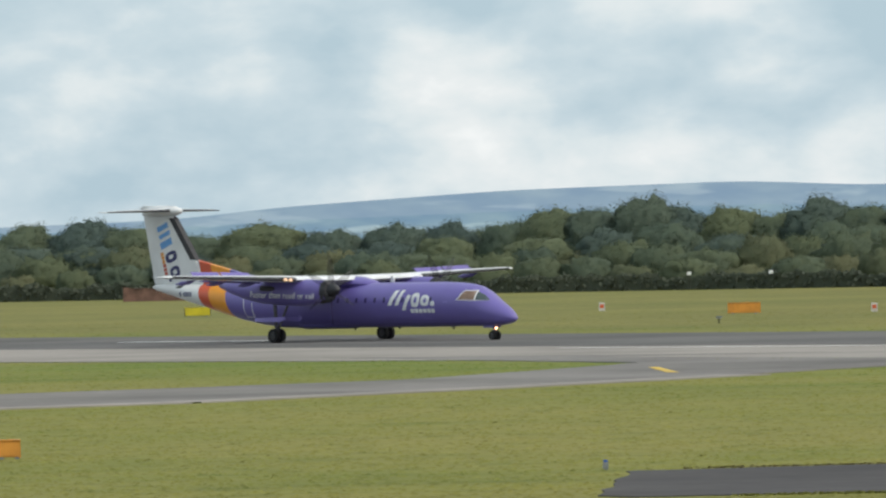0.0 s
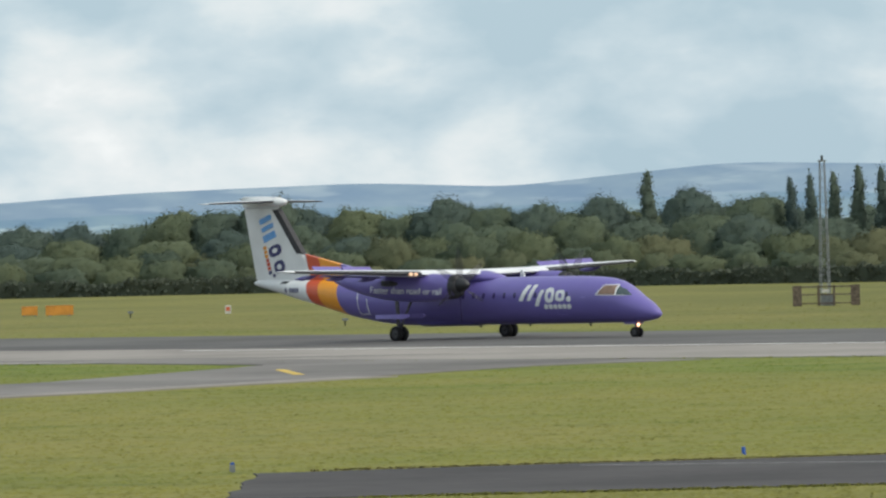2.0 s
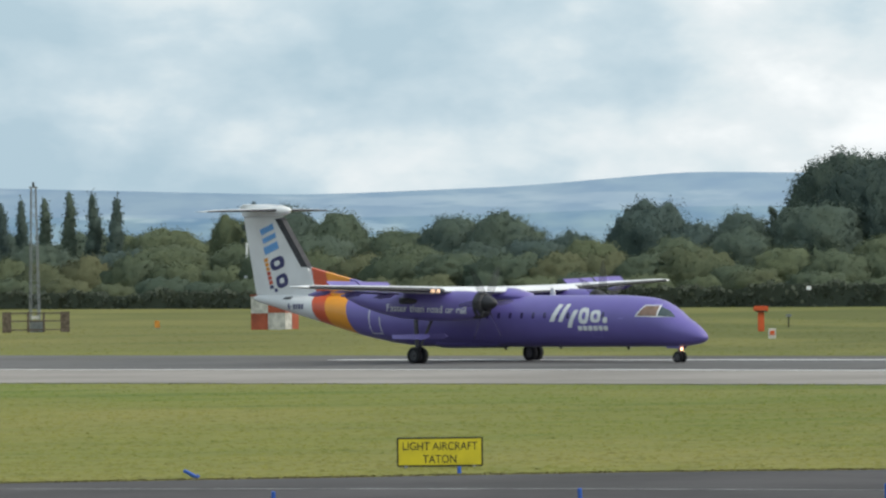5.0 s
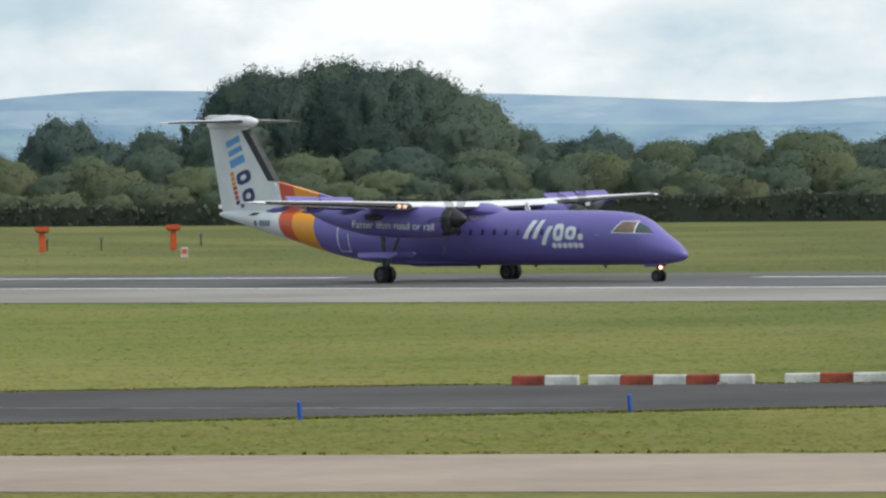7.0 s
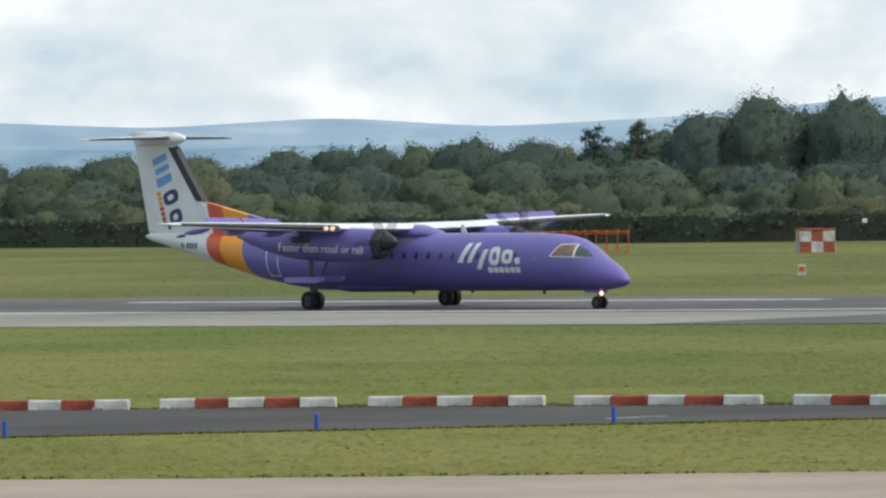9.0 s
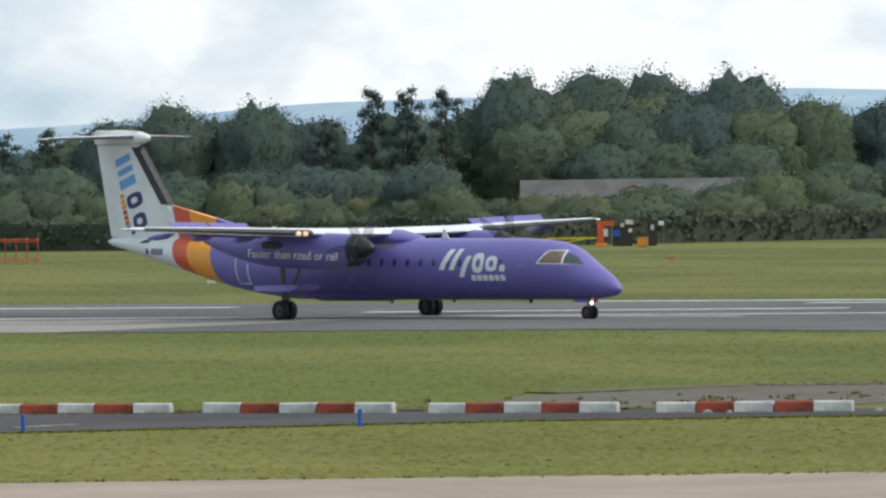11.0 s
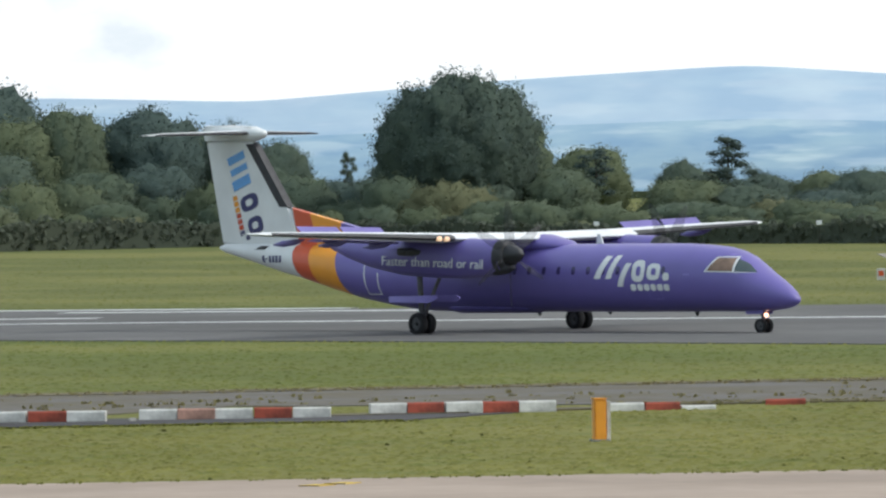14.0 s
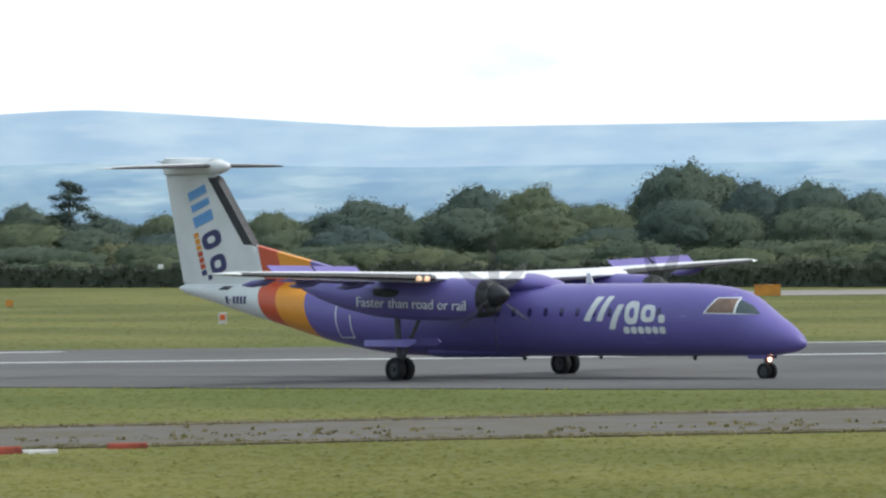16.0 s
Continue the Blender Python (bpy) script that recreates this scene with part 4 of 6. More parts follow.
WOOD_F = [(29.14, 688, 6.6, 8, "d"), (29.93, 677, 7.5, 6.6, "d"), (30.27, 672, 7.3, 5.8, "b"), (30.7, 666, 6.0, 6, "b"), (31.31, 657, 9.0, 7.2, "d"), (31.78, 650, 7.5, 5.4, "d"), (32.15, 645, 7.4, 5.4, "d"), (32.53, 639, 6.8, 5, "d"), (33.1, 630, 7.6, 6, "d"), (33.8, 622, 7.8, 6.5, "b")]
rnd_wood = random.Random(5)
for az, r, h, w, k in WOOD_A + WOOD_B + WOOD_C + WOOD_D + WOOD_E + WOOD_F:
    put(k, az, r, h, w * (1.12 if k in "pn" else 1.3), rnd_wood, "trees of the wood")

EDGE_AZ = [-4, 1.3, 4.2, 8.8, 14.5, 18, 20.7, 24, 27, 32.5, 36]
EDGE_R = [866, 831, 808, 747, 696, 675, 664, 695, 660, 580, 540]


def edge(az):
    return float(np.interp(az, EDGE_AZ, EDGE_R))


SKY_AZ = [t[0] for t in WOOD_A + WOOD_B + WOOD_C + WOOD_D + WOOD_E + WOOD_F if t[4] in "bdo"]
SKY_H = [t[2] for t in WOOD_A + WOOD_B + WOOD_C + WOOD_D + WOOD_E + WOOD_F if t[4] in "bdo"]
SKY_H = [h for _, h in sorted(zip(SKY_AZ, SKY_H))]
SKY_AZ.sort()


def plant_understorey():
    """Filling trees behind and before the skyline ones, and the shrubs at the wood's edge."""
    rnd = random.Random(21)
    for lo, hi, fill, back in ((0.30, 0.46, 0.90, 75), (0.36, 0.54, 0.78, 36)):
        az = -4.2
        while az < 34.8:
            top = float(np.interp(az, SKY_AZ, SKY_H))
            thin = 24.3 < az < 24.75 or 26.45 < az < 26.75 or 27.4 < az < 27.7
            if back < 50 and 20.5 < az < 22.6:
                thin = True
            if not thin:
                h = min(top, 8.8 if back < 50 else 14) * fill * rnd.uniform(0.88, 1.04)
                put(rnd.choice("bdd"), az + rnd.uniform(-.1, .1), edge(az) + back + rnd.uniform(-10, 12), h, rnd.uniform(7.5, 10.5) * (0.75 + h / 30), rnd, "trees of the wood")
            az += rnd.uniform(lo, hi)
    az = -4.0
    while az < 34.5:
        low = 0.62 if az > 25.8 else 1.0
        put(rnd.choice("ssbl"), az, edge(az) + rnd.uniform(12, 26), min(rnd.uniform(3.6, 5.6) * low, 3.9 if 20.5 < az < 22.6 else 9), rnd.uniform(6.0, 9.0), rnd, "shrubs at the wood's edge")
        az += rnd.uniform(0.24, 0.36)
    az = -4.0
    while az < 34.5:
        put(rnd.choice("sssl"), az, edge(az) + rnd.uniform(3, 9), rnd.uniform(2.2, 3.6) * (0.8 if az > 26 or 20.5 < az < 22.6 else 1), rnd.uniform(4.5, 7.0), rnd, "shrubs at the wood's edge")
        az += rnd.uniform(0.24, 0.40)


plant_understorey()
for az, r, h, w in ((21.55, 700, 4.1, 7.5), (21.75, 694, 4.5, 8.0), (21.98, 701, 4.0, 7.0), (22.2, 698, 4.7, 8.0), (22.45, 700, 5.4, 8.0)):
    put("s", az, r, h, w, rnd_wood, "shrubs at the wood's edge")


def make_hedge():
    """Clipped dark hedge along the far boundary."""
    rnd = np.random.RandomState(3)
    verts, faces = [], []
    az = np.arange(-4, 34.6, 0.04)
    n = 40000
    a = rnd.uniform(-4, 34.6, n)
    r = np.interp(a, EDGE_AZ, EDGE_R) + rnd.uniform(-1.0, 0.8, n)
    h = np.interp(a, [8, 13, 23, 26], [1.5, 2.3, 2.3, 1.6]) + 0.25 * np.sin(a * 7) * np.sin(a * 2.3) + 0.3 * np.sin(a * 23) * np.sin(a * 9.1)
    z = np.abs(rnd.uniform(0, 1, n)) ** 0.8 * h
    s = rnd.uniform(0.12, 0.3, n)
    c = np.stack([r * np.sin(np.radians(a)), r * np.cos(np.radians(a)), z], 1)
    t = rnd.normal(size=(n, 3))
    t /= np.linalg.norm(t, axis=1)[:, None]
    u = np.cross(t, rnd.normal(size=(n, 3)))
    u /= np.linalg.norm(u, axis=1)[:, None]
    q = np.stack([c - t * s[:, None], c - u * s[:, None], c + t * s[:, None], c + u * s[:, None]], 1).reshape(-1, 3)
    verts = q.tolist()
    faces = [(4 * i, 4 * i + 1, 4 * i + 2, 4 * i + 3) for i in range(n)]
    o = len(verts)
    for x in az:
        rr, hh = edge(x), float(np.interp(x, [8, 13, 23, 26], [1.35, 2.1, 2.1, 1.4])) + 0.22 * math.sin(x * 7) * math.sin(x * 2.3)
        for dr, z_ in ((-0.7, 0), (-0.6, hh), (0.7, hh), (0.8, 0)):
            verts.append(((rr + dr) * math.sin(radians(x)), (rr + dr) * math.cos(radians(x)), z_))
    for i in range(len(az) - 1):
        for k in range(3):
            faces.append((o + i * 4 + k, o + i * 4 + k + 1, o + i * 4 + k + 5, o + i * 4 + k + 4))
    tagged(obj("hedge", verts, faces, M["hedge"]), "long dark hedge along the airfield boundary", "hedge", kind="stuff")


make_hedge()

# ---------------------------------------------------------------- the airliner
# x forward from the main wheels, y to port, z up from the ground
FUSE = [(15.80, 1.36, 0.04, 0.04), (15.68, 1.38, 0.20, 0.18), (15.45, 1.43, 0.36, 0.33), (15.1, 1.52, 0.53, 0.49), (14.7, 1.61, 0.68, 0.63), (14.2, 1.72, 0.83, 0.79), (13.8, 1.85, 0.93, 0.93),
        (13.3, 2.00, 1.03, 1.08), (12.8, 2.10, 1.12, 1.18), (12.2, 2.16, 1.20, 1.24), (11.3, 2.20, 1.27, 1.28), (10.2, 2.22, 1.31, 1.31), (8, 2.22, 1.33, 1.32), (4, 2.22, 1.33, 1.32), (0, 2.22, 1.33, 1.32), (-2.5, 2.22, 1.33, 1.32),
        (-4.0, 2.24, 1.32, 1.30), (-5.5, 2.32, 1.27, 1.22), (-7.3, 2.46, 1.16, 1.08), (-9.0, 2.66, 1.00, 0.91), (-10.5, 2.86, 0.85, 0.74), (-12.0, 3.03, 0.67, 0.59), (-13.5, 3.22, 0.48, 0.42), (-14.7, 3.36, 0.31, 0.28), (-15.45, 3.43, 0.20, 0.19), (-15.82, 3.45, 0.06, 0.06)]


def fuse_at(x):
    xs = [s[0] for s in FUSE][::-1]
    return [float(np.interp(x, xs, [s[k] for s in FUSE][::-1])) for k in (1, 2, 3)]


def side_y(x, z, off=0.012):
    zc, ry, rz = fuse_at(x)
    u = max(-0.995, min(0.995, (z - zc) / rz))
    return (ry + off) * math.sqrt(1 - u * u)


def patch(name, outline, material, parent, side=-1, off=0.012, label=""):
    """A thin sheet laid on the fuselage's side; outline of four corners in x, z."""
    n = 5
    verts, faces = [], []
    (x0, z0), (x1, z1), (x2, z2), (x3, z3) = outline
    for lay in (off, off - 0.02):
        for j in range(n + 1):
            for i in range(n + 1):
                u, v = i / n, j / n
                x = (x0 * (1 - u) + x1 * u) * (1 - v) + (x3 * (1 - u) + x2 * u) * v
                z = (z0 * (1 - u) + z1 * u) * (1 - v) + (z3 * (1 - u) + z2 * u) * v
                verts.append((x, side * side_y(x, z, lay), z))
    w = n + 1
    for j in range(n):
        for i in range(n):
            faces.append((j * w + i, j * w + i + 1, (j + 1) * w + i + 1, (j + 1) * w + i))
    rim = [i for i in range(w)] + [j * w + n for j in range(1, w)] + [n * w + i for i in range(n - 1, -1, -1)] + [j * w for j in range(n - 1, 0, -1)]
    for a, b in zip(rim, rim[1:] + rim[:1]):
        faces.append((a, b, b + w * w, a + w * w))
    return obj(name, verts, faces, material, parent, label=label)


def round_patch(name, x, z, rx, rz, material, parent, side=-1, power=2.0, off=0.012, label=""):
    """A round or squarish decal on the fuselage's side (superellipse)."""
    verts, faces = [(x, side * side_y(x, z, off), z)], []
    n = 20
    for ring in (0.5, 1.0):
        for i in range(n):
            a = 2 * math.pi * i / n
            c, s = math.cos(a), math.sin(a)
            px = x + ring * rx * math.copysign(abs(c) ** (2 / power), c)
            pz = z + ring * rz * math.copysign(abs(s) ** (2 / power), s)
            verts.append((px, side * side_y(px, pz, off), pz))
    for i in range(n):
        j = (i + 1) % n
        verts.append((verts[1 + n + i][0], verts[1 + n + i][1] - side * 0.03, verts[1 + n + i][2]))
    for i in range(n):
        j = (i + 1) % n
        faces += [(0, 1 + i, 1 + j), (1 + i, 1 + n + i, 1 + n + j, 1 + j), (1 + n + i, 1 + 2 * n + i, 1 + 2 * n + j, 1 + n + j)]
    return obj(name, verts, faces, material, parent, label=label)


def plate(outline, y, thick, taper=None):
    """A flat-sided fin from an outline in x, z, bevelled to thin edges."""
    bm = bmesh.new()
    cx = sum(p[0] for p in outline) / len(outline)
    cz = sum(p[1] for p in outline) / len(outline)
    rings = []
    for k, yy in ((0.94, y - thick / 2), (1.0, y - thick * 0.12), (1.0, y + thick * 0.12), (0.94, y + thick / 2)):
        rings.append([bm.verts.new((cx + (x - cx) * k, yy, cz + (z - cz) * k)) for x, z in outline])
    n = len(outline)
    for a, b in zip(rings, rings[1:]):
        for i in range(n):
            bm.faces.new((a[i], a[(i + 1) % n], b[(i + 1) % n], b[i]))
    bm.faces.new(rings[0][::-1]); bm.faces.new(rings[-1])
    bmesh.ops.recalc_face_normals(bm, faces=list(bm.faces))
    return bm


def wing_bm(stations, x_from=0.0, x_to=1.0, grow=0.0):
    """An aerofoil skin through stations (y, x_lead, x_trail, z, thickness); x_from..x_to picks a part of the chord."""
    prof = [(0, 0), (0.02, 0.34), (0.08, 0.62), (0.2, 0.92), (0.35, 1.0), (0.6, 0.72), (0.85, 0.28), (1.0, 0.03)]
    us = [p[0] for p in prof]
    cut = sorted({x_from, x_to, *[u for u in us if x_from < u < x_to]})
    up = [(u, float(np.interp(u, us, [p[1] for p in prof]))) for u in cut]
    ring = up + [(u, -0.62 * t) for u, t in up[::-1]]
    bm = bmesh.new()
    rows = []
    for y, xl, xt, z, th in stations:
        rows.append([bm.verts.new((xl + (xt - xl) * u + (grow if u < 0.03 else 0), y, z + t * th * 0.5 + math.copysign(grow, t) * (t != 0))) for u, t in ring])
    n = len(ring)
    for a, b in zip(rows, rows[1:]):
        for i in range(n):
            bm.faces.new((a[i], a[(i + 1) % n], b[(i + 1) % n], b[i]))
    bm.faces.new(rows[0]); bm.faces.new(rows[-1][::-1])
    bmesh.ops.remove_doubles(bm, verts=list(bm.verts), dist=1e-5)
    bmesh.ops.recalc_face_normals(bm, faces=list(bm.faces))
    return bm


def wheel(name, r, width, parent, at, label):
    """Rolling part: an Empty is no mesh, so the tyre carries rim and nuts."""
    sec = [(-0.5, 0.62), (-0.5, 0.80), (-0.44, 0.93), (-0.28, 0.985), (0, 1.0), (0.28, 0.985), (0.44, 0.93), (0.5, 0.80), (0.5, 0.62)]
    verts, faces = [], []
    n = 28
    for yy, k in sec:
        for i in range(n):
            a = 2 * math.pi * i / n
            verts.append((r * k * math.cos(a), yy * width, r * k * math.sin(a)))
    for s in range(len(sec) - 1):
        for i in range(n):
            j = (i + 1) % n
            faces.append((s * n + i, s * n + j, (s + 1) * n + j, (s + 1) * n + i))
    ob = obj(name, verts, faces, M["black"], parent, smooth=True, label=label)
    ob.location = at
    bm = bmesh.new()
    tube_bm((0, -width * 0.34, 0), (0, width * 0.34, 0), r * 0.62, n=20, bm=bm)
    tube_bm((0, -width * 0.47, 0), (0, width * 0.47, 0), r * 0.2, n=12, bm=bm)
    for k in range(6):
        a = k * math.pi / 3
        tube_bm((r * 0.42 * math.cos(a), -width * 0.40, r * 0.42 * math.sin(a)), (r * 0.42 * math.cos(a), width * 0.40, r * 0.42 * math.sin(a)), r * 0.06, n=6, bm=bm)
    part("rim", bm, M["steel"], ob, "dull grey metal rim")
    return ob


def propeller(parent, y, phase):
    """Spinner with six scimitar blades; turns about x."""
    secs = [(0.72, 0, 0.02, 0.02), (0.66, 0, 0.13, 0.13), (0.5, 0, 0.25, 0.25), (0.25, 0, 0.36, 0.36), (-0.1, 0, 0.43, 0.43), (-0.2, 0, 0.42, 0.42)]
    v, f = loft(secs, 24)
    hub = obj("propeller", v, f, M["blade"], parent, smooth=True, label="six-bladed black propeller, turning")
    hub.location = (4.78, y, 3.2)
    for k in range(6):
        verts, faces = [], []
        m = Matrix.Rotation(k * math.pi / 3 + phase, 4, "X")
        for i in range(7):
            t = i / 6
            rr = 0.35 + t * 1.70
            c = 0.11 + 0.12 * math.sin(math.pi * min(1, t * 0.9 + 0.12)) - 0.05 * t
            tw = radians(62 - 38 * t)
            sw = -0.10 * t * t
            for s in (-1, 1):
                for th in (-0.02, 0.02):
                    p = Vector((math.sin(tw) * s * c + th * math.cos(tw), math.cos(tw) * s * c - th * math.sin(tw) + sw, rr))
                    verts.append(m @ p)
        for i in range(6):
            o = i * 4
            for a, b in ((0, 1), (1, 3), (3, 2), (2, 0)):
                faces.append((o + a, o + b, o + 4 + b, o + 4 + a))
        faces += [(24, 25, 27, 26), (0, 2, 3, 1)]
        obj("blade", verts, faces, M["whirl"], hub)
    return hub


def text_mesh(name, words, size, material, parent, m, squeeze=1.0, label="", depth=0.006):
    cu = bpy.data.curves.new(name, "FONT")
    cu.body, cu.size, cu.extrude = words, size, depth
    cu.align_x, cu.align_y = "CENTER", "CENTER"
    tmp = bpy.data.objects.new("tmp", cu)
    scene.collection.objects.link(tmp)
    bpy.context.view_layer.update()
    me = bpy.data.meshes.new_from_object(tmp.evaluated_get(bpy.context.evaluated_depsgraph_get()))
    bpy.data.objects.remove(tmp)
    me.materials.clear()
    me.materials.append(material)
    ob = new(name, me)
    ob.parent = parent
    ob.matrix_basis = m @ Matrix.Diagonal((squeeze, 1, 1, 1))
    if label:
        tagged(ob, label=label)
    return ob


WING = [(0.0, 2.75, -0.75, 3.74, 0.52), (4.4, 2.70, -0.72, 3.80, 0.50), (9.0, 1.90, -0.40, 3.98, 0.36), (13.6, 1.20, -0.05, 4.13, 0.22), (14.1, 0.98, -0.02, 4.15, 0.12), (14.25, 0.6, 0.05, 4.155, 0.04)]


def wing_lead(y):
    y = abs(y)
    return [float(np.interp(y, [w[0] for w in WING], [w[k] for w in WING])) for k in (1, 2, 3, 4)]


TRUE_SIZE = 1.013


def make_airliner():
    root = empty("airliner")
    tagged(root, "purple twin-propeller airliner with white tail, rolling on the runway", "airplane")
    v, f = loft(FUSE, 44)
    fus = obj("fuselage", v, f, M["livery"], root, smooth=True, label="glossy purple fuselage, amber and red bands, white tail cone")
    # saddle over the wing joint
    v, f = loft([(4.1, 3.42, 0.05, 0.05), (3.6, 3.46, 0.62, 0.24), (2.6, 3.52, 0.92, 0.40), (0.5, 3.54, 0.98, 0.44), (-1.5, 3.52, 0.90, 0.38), (-3.4, 3.50, 0.55, 0.24), (-5.0, 3.46, 0.06, 0.06)], 24)
    obj("wing_fairing", v, f, M["purple"], root, smooth=True)
    # belly fairing
    v, f = loft([(3.2, 1.15, 0.1, 0.1), (2.0, 1.13, 0.7, 0.28), (-2.0, 1.13, 0.75, 0.30), (-4.0, 1.25, 0.2, 0.12)], 20)
    obj("belly_fairing", v, f, M["purple"], root, smooth=True)
    for sgn, side in ((-1, "starboard"), (1, "port")):
        st = [(sgn * y, a, b, z, t) for y, a, b, z, t in WING]
        w = part("wing", wing_bm(st), M["wing_grey"], root, "pale grey high wing with slight upward slope")
        out = [(sgn * y, *wing_lead(y)) for y in (5.1, 9.0, 13.6)]
        part("de_icing_boot", wing_bm(out, 0.0, 0.08, 0.008), M["boot"], w, "black rubber leading edge")
        # flaps, lowered a little behind the wing
        for y0, y1 in ((1.5, 3.6), (5.2, 9.6)):
            pts = []
            for y in (y0, y1):
                xl, xt, z, t = wing_lead(y)
                pts.append((sgn * y, xt + 0.25, xt - 0.72, z - 0.16, 0.16))
            fl = part("flap", wing_bm(pts), M["purple"], w)
        # raised spoilers
        for y0, y1 in ((6.7, 8.9), (9.05, 11.2)):
            bm = bmesh.new()
            q = []
            for y in (y0, y1):
                xl, xt, z, t = wing_lead(y)
                h = xl + (xt - xl) * 0.66
                q += [(h, z + t * 0.33), (h - 0.34, z + t * 0.33 + 0.27)]
            vs = [bm.verts.new((q[k][0] + dx, sgn * y, q[k][1])) for dx in (0, -0.035) for k, y in ((0, y0), (1, y0), (3, y1), (2, y1))]
            bm.faces.new(vs[:4]); bm.faces.new(vs[4:][::-1])
            for i in range(4):
                bm.faces.new((vs[i], vs[i + 4], vs[(i + 1) % 4 + 4], vs[(i + 1) % 4]))
            bmesh.ops.recalc_face_normals(bm, faces=list(bm.faces))
            part("spoiler", bm, M["purple"], w, "purple spoiler panel, raised")
        # flap track fairings
        for y in (6.2, 8.8, 11.4):
            xl, xt, z, t = wing_lead(y)
            v, f = loft([(xt + 0.9, sgn * y, z - 0.14, 0.02, 0.02), (xt + 0.4, sgn * y, z - 0.24, 0.09, 0.12), (xt - 0.3, sgn * y, z - 0.30, 0.09, 0.13), (xt - 0.8, sgn * y, z - 0.34, 0.02, 0.03)], 10)
            obj("flap_track", v, f, M["purple"], w, smooth=True)
        for y in (5.5, 5.85) if sgn < 0 else ():
            xl, xt, z, t = wing_lead(y)
            v, f = loft([(xl + 0.045, sgn * y, z - 0.02, 0.06, 0.05), (xl + 0.02, sgn * y, z - 0.02, 0.13, 0.10), (xl - 0.1, sgn * y, z - 0.02, 0.13, 0.10)], 14)
            obj("landing_light", v, f, M["wlamp"], w, label="lit warm landing lamp")
        # nacelle
        y = sgn * 4.4
        v, f = loft([(4.72, y, 3.18, 0.44, 0.46), (4.6, y, 3.12, 0.56, 0.62), (3.9, y, 3.08, 0.64, 0.72), (2.6, y, 3.06, 0.68, 0.78), (1.0, y, 3.08, 0.68, 0.78), (-1.0, y, 3.14, 0.66, 0.72), (-2.6, y, 3.28, 0.56, 0.58), (-3.9, y, 3.44, 0.38, 0.38), (-4.9, y, 3.56, 0.12, 0.14)], 30)
        nac = obj("engine_nacelle", v, f, M["purple"], root, smooth=True, label="long purple engine nacelle under the wing")
        v, f = loft([(4.80, y, 3.18, 0.43, 0.45), (4.74, y, 3.15, 0.53, 0.57), (4.42, y, 3.11, 0.605, 0.675), (4.36, y, 3.11, 0.60, 0.67)], 30)
        obj("cowl_ring", v, f, M["boot"], nac, smooth=True, label="black front cowl ring")
        v, f = loft([(4.83, y, 2.70, 0.30, 0.12), (4.5, y, 2.62, 0.36, 0.19), (3.4, y, 2.50, 0.30, 0.16), (2.6, y, 2.46, 0.1, 0.06)], 16)
        obj("air_intake", v, f, M["boot"], nac, smooth=True, label="dark chin air intake")
        v, f = loft([(0.6, y + sgn * 0.60, 3.30, 0.06, 0.08), (0.2, y + sgn * 0.70, 3.32, 0.13, 0.16), (-0.5, y + sgn * 0.72, 3.34, 0.13, 0.16)], 14)
        obj("exhaust", v, f, M["steel"], nac)
        if sgn < 0:
            words = [text_mesh("slogan_word", w, 0.52, M["white"], nac, Matrix(), 1.12, "white slogan lettering on the nacelle's side") for w in ("Faster", "than", "road", "or", "rail")]
            wide = [max(v.co.x for v in w.data.vertices) - min(v.co.x for v in w.data.vertices) for w in words]
            at = -(sum(wide) + 4 * 0.2) / 2
            for w, l in zip(words, wide):
                w.matrix_basis = pose(1.25, y - 0.70, 2.90, 90, 1.6, 0) @ Matrix.Diagonal((1.12, 1, 1, 1)) @ pose(at + l / 2, 0, 0)
                at += l + 0.2
        # main gear
        strut = part("main_gear_strut", tube_bm((0.0, y, 0.5), (-0.12, y, 2.5), 0.115, n=14), M["gearwhite"], root, "grey landing gear strut")
        part("brace", tube_bm((0.05, y, 0.72), (1.05, y, 2.45), 0.075, n=10), M["gearwhite"], strut)
        part("axle", tube_bm((0, y - 0.42, 0.52), (0, y + 0.42, 0.52), 0.07, n=12), M["steel"], strut)
        part("torque_link", box_bm((0.30, 0.12, 0.07), (-0.16, y, 0.86), 0.02, turn=Matrix.Rotation(0.7, 4, "Y")), M["steel"], strut)
        for dy in (-0.56, 0.56):
            bm = bmesh.new()
            out = [(-1.2, 1.60), (-1.0, 1.38), (1.2, 1.36), (1.5, 1.50), (1.35, 1.64)]
            vs = [[bm.verts.new((x, y + dy + e + sgn * (1.66 - z) * (-0.4 if dy * sgn < 0 else 0.9), z)) for x, z in out] for e in (-0.02, 0.02)]
            bm.faces.new(vs[0]); bm.faces.new(vs[1][::-1])
            for i in range(5):
                bm.faces.new((vs[0][i], vs[0][(i + 1) % 5], vs[1][(i + 1) % 5], vs[1][i]))
            bmesh.ops.recalc_face_normals(bm, faces=list(bm.faces))
            part("gear_door", bm, M["lilac"], root, "lilac landing gear door, open")
    # wheels roll, propellers turn
    rolling = []
    for y in (-4.4, 4.4):
        for dy in (-0.24, 0.24):
            rolling.append((wheel("main_wheel", 0.43, 0.30, root, (0, y + dy, 0.43), "black main wheel tyre"), 0.43))
    for dy in (-0.17, 0.17):
        rolling.append((wheel("nose_wheel", 0.29, 0.17, root, (13.94, dy, 0.29), "small black nose wheel tyre"), 0.29))
    ns = part("nose_gear_strut", tube_bm((13.94, 0, 0.38), (13.86, 0, 1.3), 0.075, n=12), M["gearwhite"], root)
    part("axle", tube_bm((13.94, -0.28, 0.38), (13.94, 0.28, 0.38), 0.05, n=10), M["steel"], ns)
